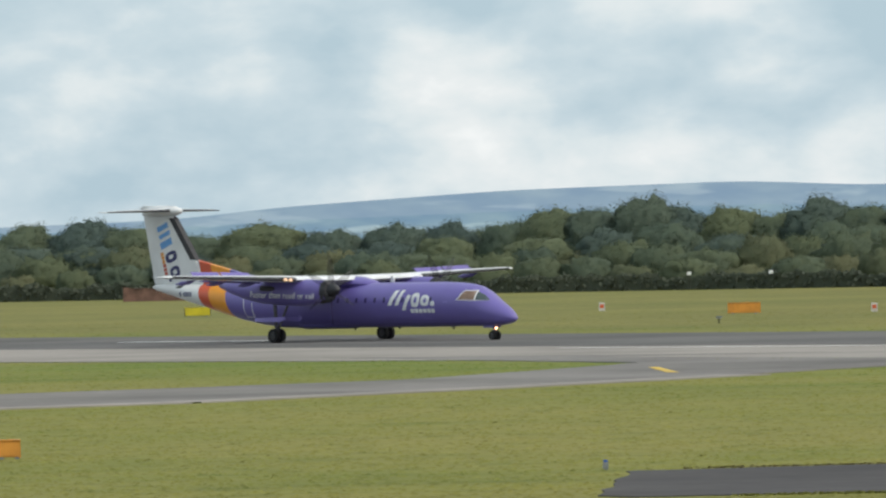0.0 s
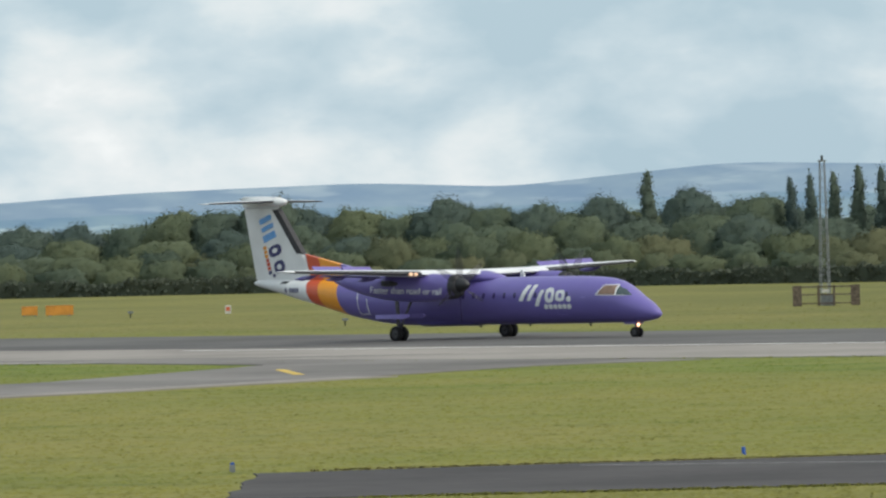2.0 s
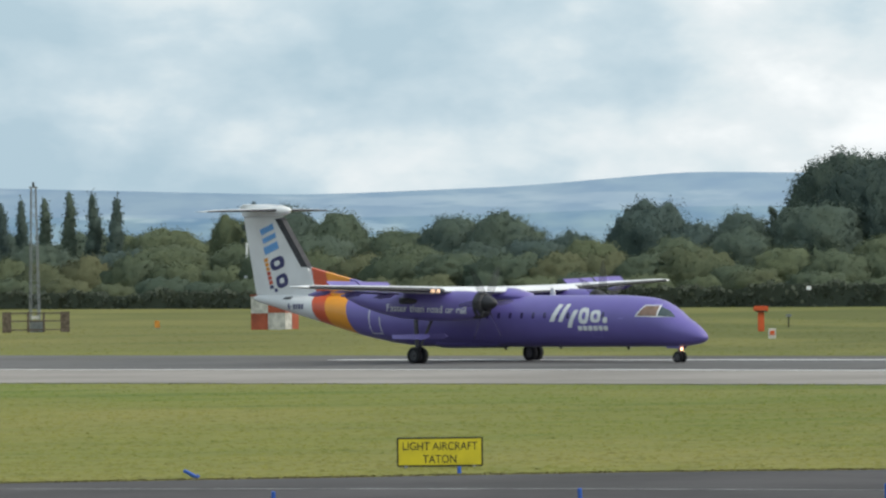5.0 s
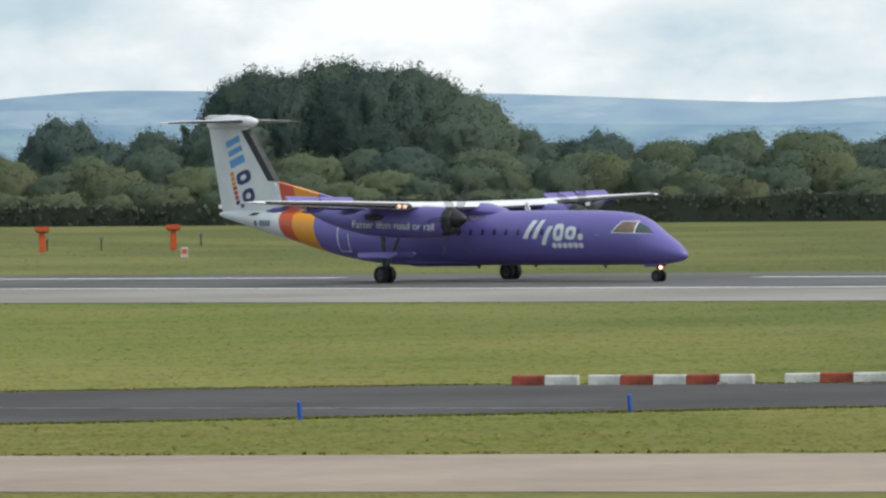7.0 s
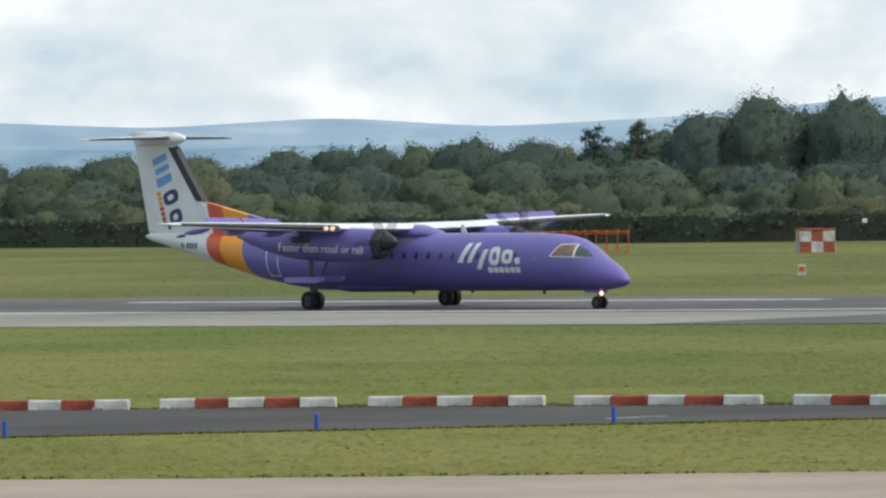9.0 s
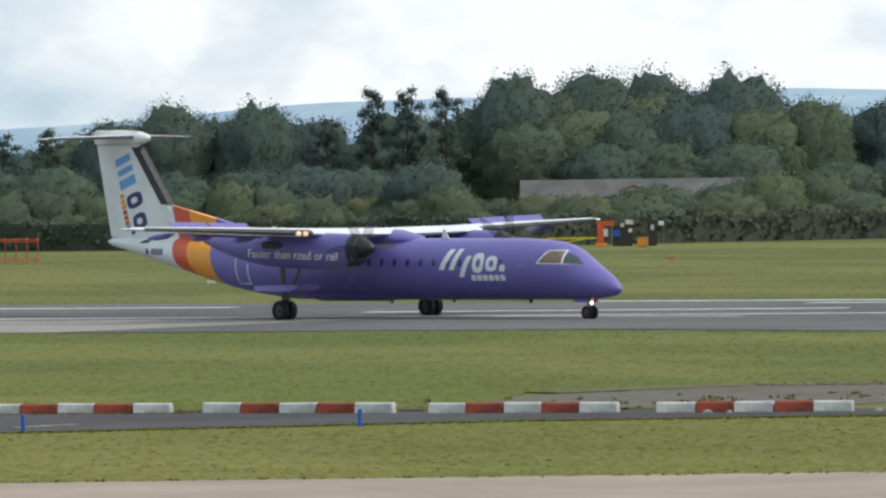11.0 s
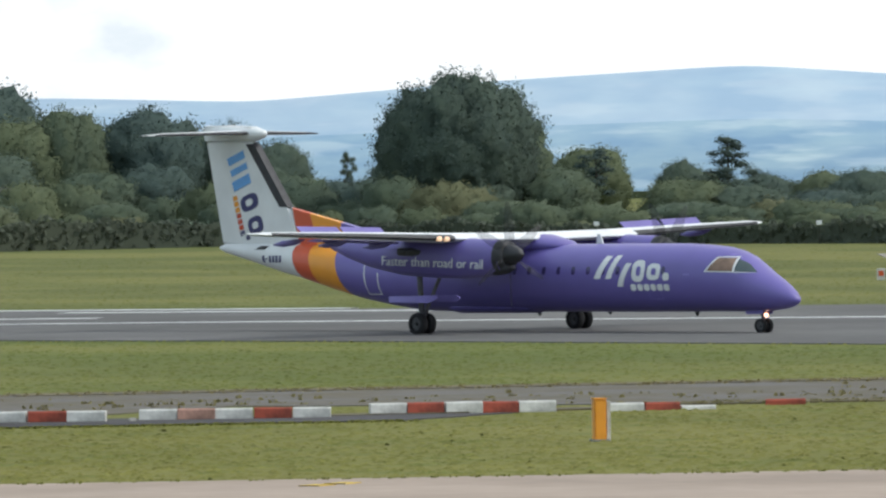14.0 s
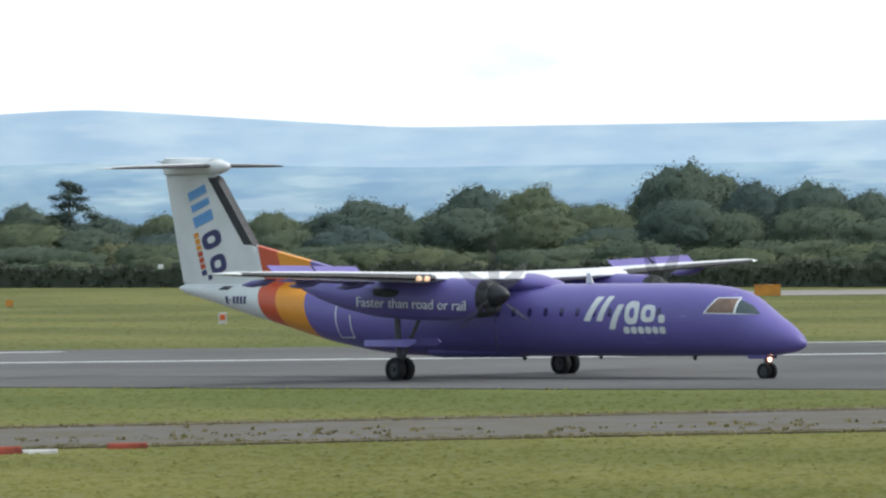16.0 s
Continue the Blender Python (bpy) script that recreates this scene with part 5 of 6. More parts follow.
    part("drag_brace", tube_bm((13.9, 0, 0.8), (13.2, 0, 1.2), 0.04, n=8), M["steel"], ns)
    part("taxi_light", tube_bm((14.03, 0, 0.80), (14.10, 0, 0.80), 0.075, n=14), M["lamp"], ns, "glowing warm taxi lamp")
    for dy in (-0.34, 0.34):
        part("nose_gear_door", box_bm((0.9, 0.03, 0.2), (13.72, dy * 0.8, 0.93), 0.01), M["purple"], root)
    # tail
    fin = part("fin", plate([(-11.6, 4.88), (-13.72, 7.75), (-15.1, 7.85), (-14.6, 3.4), (-11.0, 3.5)], 0, 0.34), M["white"], root, "tall white swept fin")
    part("fin_boot", plate([(-11.66, 5.00), (-13.66, 7.70), (-14.16, 7.70), (-12.16, 5.00)], 0, 0.37), M["boot"], fin, "black leading edge strip")
    part("rudder", plate([(-14.95, 7.82), (-16.44, 7.78), (-15.54, 3.58), (-14.45, 3.46)], 0, 0.27), M["white"], root, "white rudder")
    ds = part("dorsal_fillet", plate([(-3.0, 3.45), (-5.5, 3.86), (-7.6, 4.20), (-9.0, 4.50), (-11.66, 5.06), (-11.4, 3.4)], 0, 0.30), M["livery"], root, "amber and red dorsal fillet")
    v, f = loft([(-13.05, 8.03, 0.03, 0.03), (-13.2, 8.03, 0.18, 0.16), (-13.6, 8.03, 0.31, 0.28), (-14.3, 8.05, 0.37, 0.32), (-15.2, 8.12, 0.34, 0.28), (-16.1, 8.20, 0.22, 0.17), (-16.8, 8.26, 0.04, 0.04)], 24)
    bul = obj("tail_bullet", v, f, M["white"], root, smooth=True, label="white rounded fairing on top of the fin")
    for sgn in (-1, 1):
        st = [(sgn * y, a, b, z, t) for y, a, b, z, t in ((0.2, -13.75, -16.1, 8.06, 0.26), (3.9, -14.45, -15.82, 8.03, 0.15), (4.55, -14.72, -15.72, 8.02, 0.08), (4.68, -15.0, -15.6, 8.02, 0.03))]
        tp = part("tailplane", wing_bm(st), M["white"], root, "white tailplane")
        part("tailplane_boot", wing_bm(st[:3], 0.0, 0.08, 0.008), M["boot"], tp, "black rubber leading edge")
    part("fin_cap", plate([(-13.7, 8.34), (-16.45, 8.40), (-16.62, 8.18), (-16.5, 7.76), (-13.9, 7.80)], 0, 0.40), M["white"], root, "flat white cap behind the fairing on the fin")
    part("static_wick", tube_bm((-16.7, 0, 8.26), (-17.0, 0, 8.28), 0.012, n=5), M["boot"], bul)
    # windows: cabin row, flight deck
    for side in (-1, 1):
        for k in range(20):
            x = -5.1 + k * 0.79
            if 4.2 < -x:
                continue
            wdw = round_patch("cabin_window", x, 2.52, 0.10, 0.155, M["window"], fus, side, 3.2, 0.014)
        patch("side_window", [(12.02, 2.50), (13.22, 2.47), (13.16, 2.98), (12.42, 2.99)], M["blind"], fus, side, 0.016, "flight deck side window with a tan blind")
        patch("windscreen", [(13.30, 2.47), (14.12, 2.42), (13.70, 2.74), (13.24, 2.95)], M["glass"], fus, side, 0.026, "dark glass windscreen pane")
        for a, b in (((11.98, 2.46), (13.26, 2.43)), ((12.40, 3.00), (13.20, 3.00)), ((13.26, 2.43), (14.06, 2.42))):
            patch("window_frame", [a, b, (b[0], b[1] + 0.035), (a[0], a[1] + 0.035)], M["white"], fus, side, 0.018)
        patch("window_frame", [(13.22, 2.46), (13.29, 2.46), (13.22, 2.99), (13.15, 2.99)], M["white"], fus, side, 0.020)
        patch("window_frame", [(11.96, 2.46), (12.04, 2.46), (12.44, 3.02), (12.37, 3.02)], M["white"], fus, side, 0.020)
        # rear door outline
        for q in ([(-6.42, 1.62), (-6.36, 1.62), (-6.36, 2.95), (-6.42, 2.95)], [(-5.62, 1.62), (-5.56, 1.62), (-5.56, 2.45), (-5.62, 2.45)], [(-6.36, 2.90), (-5.9, 2.93), (-5.9, 2.98), (-6.36, 2.95)], [(-6.42, 1.57), (-5.56, 1.57), (-5.56, 1.62), (-6.42, 1.62)]):
            patch("door_outline", q, M["white"], fus, side, 0.014)
        # front emergency door outline
        for q in ([(9.05, 1.42), (9.08, 1.42), (9.08, 2.75), (9.05, 2.75)], [(9.72, 1.42), (9.75, 1.42), (9.75, 2.75), (9.72, 2.75)], [(9.05, 1.40), (9.75, 1.40), (9.75, 1.43), (9.05, 1.43)]):
            patch("door_outline", q, M["lilac"], fus, side, 0.010)
        # airline mark: white slanted shapes with a row of dots, not lettered
        for q in ([(6.30, 2.20), (6.62, 2.20), (7.06, 3.08), (6.74, 3.08)], [(6.92, 2.20), (7.20, 2.20), (7.56, 3.10), (7.28, 3.10)], [(7.52, 1.90), (7.80, 1.90), (8.20, 2.80), (7.92, 2.80)]):
            patch("mark", q, M["white"], fus, side, 0.022)
        for x, z, rx, rz in ((8.62, 2.50, 0.33, 0.42), (9.42, 2.47, 0.34, 0.32)):
            round_patch("mark", x, z, rx, rz, M["white"], fus, side, 2.8, 0.022)
            round_patch("mark_core", x + 0.02, z, rx * 0.36, rz * 0.45, M["purple"], fus, side, 2.4, 0.030)
        round_patch("mark", 10.08, 2.28, 0.15, 0.15, M["white"], fus, side, 3.5, 0.022)
        for k in range(6):
            round_patch("mark_dot", 8.36 + k * 0.345, 1.87, 0.14, 0.13, M["white"], fus, side, 3.0, 0.022)
        patch("name_bar", [(12.80, 3.09), (12.98, 3.09), (12.98, 3.14), (12.80, 3.14)], M["lilac"], fus, side, 0.012)
        patch("pitot_plate", [(10.95, 2.33), (11.25, 2.33), (11.25, 2.40), (10.95, 2.40)], M["lilac"], fus, side, 0.014)
        # registration as plain bars
        for k in range(6):
            x = -12.85 + k * 0.22
            if k == 1:
                patch("registration_bar", [(x, 2.98), (x + 0.12, 2.98), (x + 0.12, 3.03), (x, 3.03)], M["navy"], fus, side, 0.012)
            else:
                patch("registration_bar", [(x, 2.86), (x + 0.14, 2.86), (x + 0.16, 3.14), (x + 0.02, 3.14)], M["navy"], fus, side, 0.012)
        # vent on the tail cone
        patch("vent", [(-13.35, 3.38), (-12.75, 3.38), (-12.6, 3.52), (-13.1, 3.52)], M["boot"], fus, side, 0.012)
    # fin mark: blue and navy bars with dots, not lettered
    for side in (-1, 1):
        y = side * 0.185

        def fin_bar(cx, cz, l, w, tilt, material, name="fin_mark"):
            bm = box_bm((l, 0.02, w), (cx, y, cz), 0.0, turn=Matrix.Rotation(radians(-tilt), 4, "Y"))
            return part(name, bm, material, fin)

        for cx, cz, l, w in ((-14.66, 7.06, 0.98, 0.32), (-14.50, 6.60, 0.98, 0.26), (-14.36, 6.08, 1.04, 0.40)):
            fin_bar(cx, cz, l, w, 20, M["sky_blue"])
        for cx, cz, l, w in ((-13.92, 5.28, 1.02, 0.66), (-13.58, 4.36, 0.84, 0.72)):
            for k, grow, mm, nm in ((0, 1.0, "navy", "fin_mark"), (1, 0.40, "white", "fin_mark_core")):
                bm = bmesh.new()
                rings = []
                for dy in (-0.012, 0.012):
                    ring = []
                    for q in range(20):
                        a = q * math.pi / 10
                        c, e = math.cos(a), math.sin(a)
                        p = Matrix.Rotation(radians(-18), 4, "Y") @ Vector((math.copysign(abs(c) ** 0.7, c) * l / 2 * grow, 0, math.copysign(abs(e) ** 0.7, e) * w / 2 * grow))
                        ring.append(bm.verts.new((cx + p.x, y + side * 0.012 * k + dy, cz + p.z)))
                    rings.append(ring)
                bm.faces.new(rings[0]); bm.faces.new(rings[1][::-1])
                for q in range(20):
                    bm.faces.new((rings[0][q], rings[1][q], rings[1][(q + 1) % 20], rings[0][(q + 1) % 20]))
                bmesh.ops.recalc_face_normals(bm, faces=list(bm.faces))
                part(nm, bm, M[mm], fin)
        for k, m in enumerate(("amber", "amber", "amber", "red", "red", "red", "navy")):
            fin_bar(-14.74 + k * 0.068, 5.44 - k * 0.235, 0.24, 0.19, 15, M[m], "fin_dot")
        fin_bar(-14.02, 3.86, 0.2, 0.18, 15, M["navy"], "fin_dot")
    # aerials and lamps
    part("aerial", plate([(5.6, 3.5), (5.42, 3.92), (5.25, 3.92), (5.2, 3.5)], 0, 0.05), M["white"], fus, "small white blade aerial")
    for x, z, h in ((10.6, 0.92, -0.16), (6.0, 0.92, -0.12), (2.2, 0.86, -0.12)):
        part("belly_aerial", plate([(x, z), (x - 0.06, z + h), (x - 0.16, z + h), (x - 0.24, z)], 0, 0.03), M["boot"], fus)
    props = [propeller(root, -4.4, 0.0), propeller(root, 4.4, 0.4)]
    # the airframe sits low on its legs; true overall length
    tyres = [w for w, _ in rolling]
    for ob in root.children:
        if ob not in tyres:
            ob.location.z -= 0.10
    done = set()
    for ob in root.children_recursive:
        ob.location *= TRUE_SIZE
        if ob.data.name not in done:
            done.add(ob.data.name)
            ob.data.transform(Matrix.Scale(TRUE_SIZE, 4))
    return root, [(w, r * TRUE_SIZE) for w, r in rolling], props


AIRLINER, ROLLING, PROPS = make_airliner()

# ---------------------------------------------------------------- things on the airfield


def facing(x, y, turn=0.0):
    """Pose of a thing at x, y whose -y side looks at the camera, turned by so many degrees."""
    return pose(x, y, 0, 0, 0, -math.degrees(math.atan2(x, y)) + turn)


def make_sign():
    s = empty("taxi_sign", facing(35.75, 248.0))
    tagged(s, "yellow direction sign with black lettering on the grass", "sign")
    part("board", box_bm((2.52, 0.14, 0.86), (0, 0, 0.47), 0.02), M["char"], s, "black edged board")
    part("face", box_bm((2.42, 0.03, 0.76), (0, -0.066, 0.47), 0.005), M["yellow"], s, "yellow face")
    text_mesh("lettering", "LIGHT AIRCRAFT", 0.335, M["char"], s, pose(0, -0.085, 0.63, 90, 0, 0), 0.86, "black lettering", 0.003)
    text_mesh("lettering", "TATON", 0.335, M["char"], s, pose(0, -0.085, 0.25, 90, 0, 0), 0.86, "black lettering", 0.003)
    for x in (-1.0, 1.0):
        part("foot", box_bm((0.1, 0.3, 0.08), (x, 0, 0.04), 0.01), M["galv"], s)


make_sign()


def make_blocks():
    """Rows of low barrier blocks, red and white in turn, set in fives with gaps."""
    kinds = {}
    for key in ("red", "white", "faded"):
        bm = bmesh.new()
        pts = [(-0.17, 0), (-0.17, 0.06), (-0.14, 0.28), (-0.10, 0.32), (0.10, 0.32), (0.14, 0.28), (0.17, 0.06), (0.17, 0)]
        ends = [[bm.verts.new((x, y, z)) for y, z in pts] for x in (-0.485, -0.47, 0.47, 0.485)]
        for k in (0, 3):
            for v in ends[k]:
                v.co.y *= 0.93
                v.co.z *= 0.97
        for a, b in zip(ends, ends[1:]):
            for i in range(len(pts)):
                bm.faces.new((a[i], a[(i + 1) % len(pts)], b[(i + 1) % len(pts)], b[i]))
        bm.faces.new(ends[0][::-1]); bm.faces.new(ends[3])
        bmesh.ops.recalc_face_normals(bm, faces=list(bm.faces))
        kinds[key] = bmesh_to_mesh(bm, "barrier_block", M["block_" + key])
    rnd = random.Random(8)
    runs = [((52.9, 236.6), (54.6, 235.7), "RW"), ((54.9, 235.5), (59.1, 233.2), "WRWRW"), ((60.1, 233.6), (64.6, 231.3), "WRWRW"), ((65.5, 231.1), (69.8, 228.3), "WRWRW"), ((70.5, 227.7), (74.9, 224.6), "WRWRW"),
            ((75.7, 223.9), (79.8, 220.0), "WRWRW"), ((80.5, 219.1), (84.7, 215.8), "WRWRW"), ((85.5, 214.9), (90.0, 212.0), "WRWRW"), ((91.1, 212.3), (95.7, 210.0), "WFWRW"), ((97.6, 211.6), (102.5, 210.1), "WRWRW"), ((103.6, 209.0), (106.4, 208.2), "WRW"), ((109.1, 210.4), (110.1, 209.9), "R")]
    for a, b, seq in runs:
        a, b = Vector((*a, 0)), Vector((*b, 0))
        n = len(seq)
        rz = math.degrees(math.atan2(b.y - a.y, b.x - a.x))
        step = (b - a).length / n
        for i, c in enumerate(seq):
            p = a.lerp(b, (i + 0.5) / n)
            key = {"R": "red", "W": "white", "F": "faded"}[c]
            ob = new("barrier_block", kinds[key])
            sunk = -0.16 if p.x > 109 else -0.20 if p.x > 105.4 else -0.10 if p.x > 103 else rnd.uniform(-0.015, 0.0)
            ob.matrix_world = pose(p.x + rnd.uniform(-.03, .03), p.y + rnd.uniform(-.03, .03), sunk, 0, rnd.uniform(-.6, .6), rz + rnd.uniform(-1.5, 1.5)) @ Matrix.Diagonal((step / 0.98, 1, 1, 1))
            tagged(ob, {"faded": "faded orange-pink concrete barrier block beside the taxiway"}.get(key, "weathered %s concrete barrier block beside the taxiway" % key), "barrier", "barrier blocks in rows")


def bmesh_to_mesh(bm, name, material):
    me = bpy.data.meshes.new(name)
    bm.to_mesh(me)
    bm.free()
    me.materials.append(material)
    return me


make_blocks()


def concrete_lump(x, y, size, turn):
    """A broken piece of concrete lying by the barrier."""
    bm = bmesh.new()
    bmesh.ops.create_icosphere(bm, subdivisions=2, radius=1.0)
    for v in bm.verts:
        k = 1 + 0.25 * noise.noise(v.co * 2.0 + Vector((x, y, 0)))
        v.co = Vector((v.co.x * size * 1.3 * k, v.co.y * size * k, max(v.co.z, -0.3) * size * 0.9 * k + size * 0.2))
    ob = new("concrete_lump", bmesh_to_mesh(bm, "concrete_lump", M["lump"]))
    ob.matrix_world = pose(x, y, 0, 0, 0, turn)
    tagged(ob, "broken grey concrete lump beside the barrier blocks", "rubble", "concrete lumps")


for x, y, size, turn in ((86.1, 212.8, 0.13, 20), (86.9, 213.2, 0.10, 70), (58.15, 233.0, 0.14, 10), (90.6, 211.6, 0.12, 40)):
    concrete_lump(x, y, size, turn)


def make_far_blocks():
    """Low red and white barrier on the far side, by the perimeter road."""
    for i in range(6):
        b = empty("road_barrier", facing(262.0 + i * 0.78, 474.0 - i * 0.45))
        tagged(b, "low %s plastic road barrier by the perimeter road" % ("red" if i % 2 == 0 else "white"), "barrier", "far road barriers")
        m = M["redorange" if i % 2 == 0 else "block_white"]
        part("body", box_bm((0.84, 0.3, 0.34), (0, 0, 0.22), 0.04), m, b)
        part("foot", box_bm((0.7, 0.45, 0.1), (0, 0, 0.05), 0.02), m, b)


make_far_blocks()


def make_pegs():
    bm = tube_bm((0, 0, -0.02), (0, 0, 0.44), 0.058, n=10)
    tube_bm((0, 0, 0.44), (0, 0, 0.46), 0.058, 0.03, 10, bm)
    tube_bm((0, 0, -0.02), (0, 0, 0.03), 0.1, n=10, bm=bm)
    me = bmesh_to_mesh(bm, "edge_marker", M["peg"])
    for x, y in ((26.5, 213.3), (34.1, 212.0), (41.9, 211.9), (50.5, 212.1), (58.7, 212.1), (66.9, 212.7), (75.4, 210.5), (21.0, 243.0), (35.3, 241.0)):
        ob = new("edge_marker", me)
        ob.matrix_world = pose(x, y, 0, random.uniform(-3, 3), random.uniform(-3, 3)) @ Matrix.Diagonal((1, 1, 0.5 if y > 230 else 1.0, 1))
        tagged(ob, "short blue plastic edge marker in the grass", "marker", "blue edge markers")
    ob = new("edge_marker", me)
    ob.matrix_world = pose(27.7, 240.2, 0.05, 0, -62, 20)
    tagged(ob, "blue plastic edge marker knocked over on bare soil", "marker", "blue edge markers")
    w = empty("old_marker", pose(6.35, 238.9, 0))
    tagged(w, "small grey and blue marker stub in the grass", "marker")
    part("stub", box_bm((0.16, 0.16, 0.22), (0, 0, 0.11), 0.02), M["galv"], w)
    part("cap", box_bm((0.12, 0.12, 0.06), (0, 0, 0.25), 0.01), M["peg"], w)


make_pegs()


def marker_box(x, y, w, h, material, label, d=0.5, side=None, turn=0.0, name="runway_board"):
    """A board light box seen from behind: hollow-backed body with cap, end cheeks and feet."""
    b = empty(name, facing(x, y, turn))
    tagged(b, label, "board")
    part("body", box_bm((w, d, h * 0.84), (0, 0, h * 0.52), 0.03), M[material], b)
    part("cap", box_bm((w + 0.08, d + 0.06, h * 0.07), (0, 0, h * 0.965), 0.015), M[material], b)
    for sx in (-1, 1):
        part("cheek", box_bm((0.05, d + 0.03, h * 0.88), (sx * (w / 2), 0, h * 0.5), 0.01), M[side or material], b)
    for sx in (-0.35, 0.35):
        part("foot", box_bm((0.14, d, h * 0.12), (sx * w, 0, h * 0.05), 0.01), M["galv"], b)
    return b


marker_box(26.4, 612, 2.3, 0.82, "orange", "amber orange back of a runway board on grass")
marker_box(2.3, 669, 1.2, 0.78, "orange", "small amber orange runway board on grass")
marker_box(4.6, 665, 2.1, 0.84, "orange", "long amber orange runway board on grass")
marker_box(-13.9, 675, 2.0, 0.72, "yellow", "yellow runway board with a dark end, on grass", side="char")
marker_box(163.9, 555, 0.95, 0.74, "orange", "amber orange runway board beside a yellow one")
marker_box(165.0, 554.6, 0.85, 0.74, "yellow", "yellow runway board beside an orange one", side="char")
marker_box(131.6, 582.4, 0.82, 0.86, "redorange", "red-orange equipment box on the far grass", name="junction_box")
marker_box(283.1, 456, 1.6, 0.78, "orange", "amber orange runway board by the perimeter road")
marker_box(-11.32, 263.8, 0.66, 0.60, "orange", "amber orange lamp housing in the grass", d=0.4, name="guard_light")
marker_box(17.45, 171.2, 0.84, 0.44, "orange", "amber orange guard light beside the concrete taxiway", d=0.4, name="guard_light")
marker_box(18.75, 171.0, 0.92, 0.30, "char", "dark framed yellow sign seen over its top", d=0.2, name="taxi_board")
marker_box(195.6, 577, 0.4, 0.45, "orange", "small amber box on the far grass", name="junction_box")
marker_box(68.5, 618, 0.32, 0.55, "orange", "small amber box on the far grass", name="junction_box")
marker_box(210.8, 527, 0.45, 0.22, "orange", "low orange cover plate on the far grass", name="junction_box")
marker_box(245.2, 486, 0.4, 0.5, "orange", "small orange box on the far grass", name="junction_box")


def red_white_marker(x, y):
    b = empty("marker_board", facing(x, y))
    tagged(b, "small white board with a red square, on the far grass", "marker", "small red and white boards")
    part("board", box_bm((0.46, 0.06, 0.62), (0, 0, 0.36), 0.01), M["block_white"], b)
    part("red_square", box_bm((0.28, 0.02, 0.28), (0, -0.035, 0.40), 0.0), M["redorange"], b)
    part("post", box_bm((0.06, 0.06, 0.4), (0, 0.05, 0.18), 0.0), M["galv"], b)


for x, y in ((35.3, 605.2), (44.0, 576.6), (17.2, 648), (94.9, 515.5), (155.2, 457.8), (216.7, 404.3)):
    red_white_marker(x, y)


def red_post(x, y, h=0.45):
    b = empty("field_marker", pose(x, y, 0))
    tagged(b, "small dark post light on the far grass", "marker", "small field lights")
    part("stem", tube_bm((0, 0, 0), (0, 0, h), 0.05, n=8), M["char"], b)
    part("head", box_bm((0.42, 0.2, 0.16), (0, 0, h * 0.9), 0.04), M["galv"], b)


for x, y in ((95.2, 669.0), (41, 655), (9.7, 640), (128, 552), (22.5, 560)):
    red_post(x, y)


def checker_hut(x, y, w, d, rows, h, turn, cols, label, skip=0):
    """Equipment cabin clad in red and white panels, each a sheet of its own."""
    b = empty("equipment_hut", facing(x, y, turn))
    tagged(b, label, "hut")
    part("walls", box_bm((w, d, h), (0, 0, h / 2), 0.01), M["block_white"], b)
    part("roof", box_bm((w + 0.16, d + 0.16, 0.12), (0, 0, h + 0.06), 0.03), M["hut_red"], b, "dull red flat roof")
    for face in range(4):
        span = w if face % 2 == 0 else d
        off = (d if face % 2 == 0 else w) / 2 + 0.012
        m = Matrix.Rotation(face * math.pi / 2, 4, "Z")
        for i in range(cols):
            for j in range(rows):
                cw, ch = span / cols, h / rows
                bm = box_bm((cw - 0.015, 0.03, ch - 0.015), (-span / 2 + (i + 0.5) * cw, -off, (j + 0.5) * ch), 0.0)
                bm.transform(m)
                part("panel", bm, M["hut_red" if (i + j + face + skip) % 2 == 0 else "block_white"], b)
    if rows == 2:
        bm = box_bm((w / cols * 0.8, 0.04, h * 0.46), (-w / 2 + w / cols * 0.6, -d / 2 - 0.05, h * 0.72), 0.0)
        part("door", bm, M["block_white"], b, "white louvred door")


checker_hut(75.1, 602, 2.55, 2.55, 2, 2.35, -22, 2, "red and white chequered equipment hut on the grass")
checker_hut(192.4, 564.5, 2.5, 1.8, 2, 1.55, 8, 3, "low red and white chequered cabin on the grass", 0)


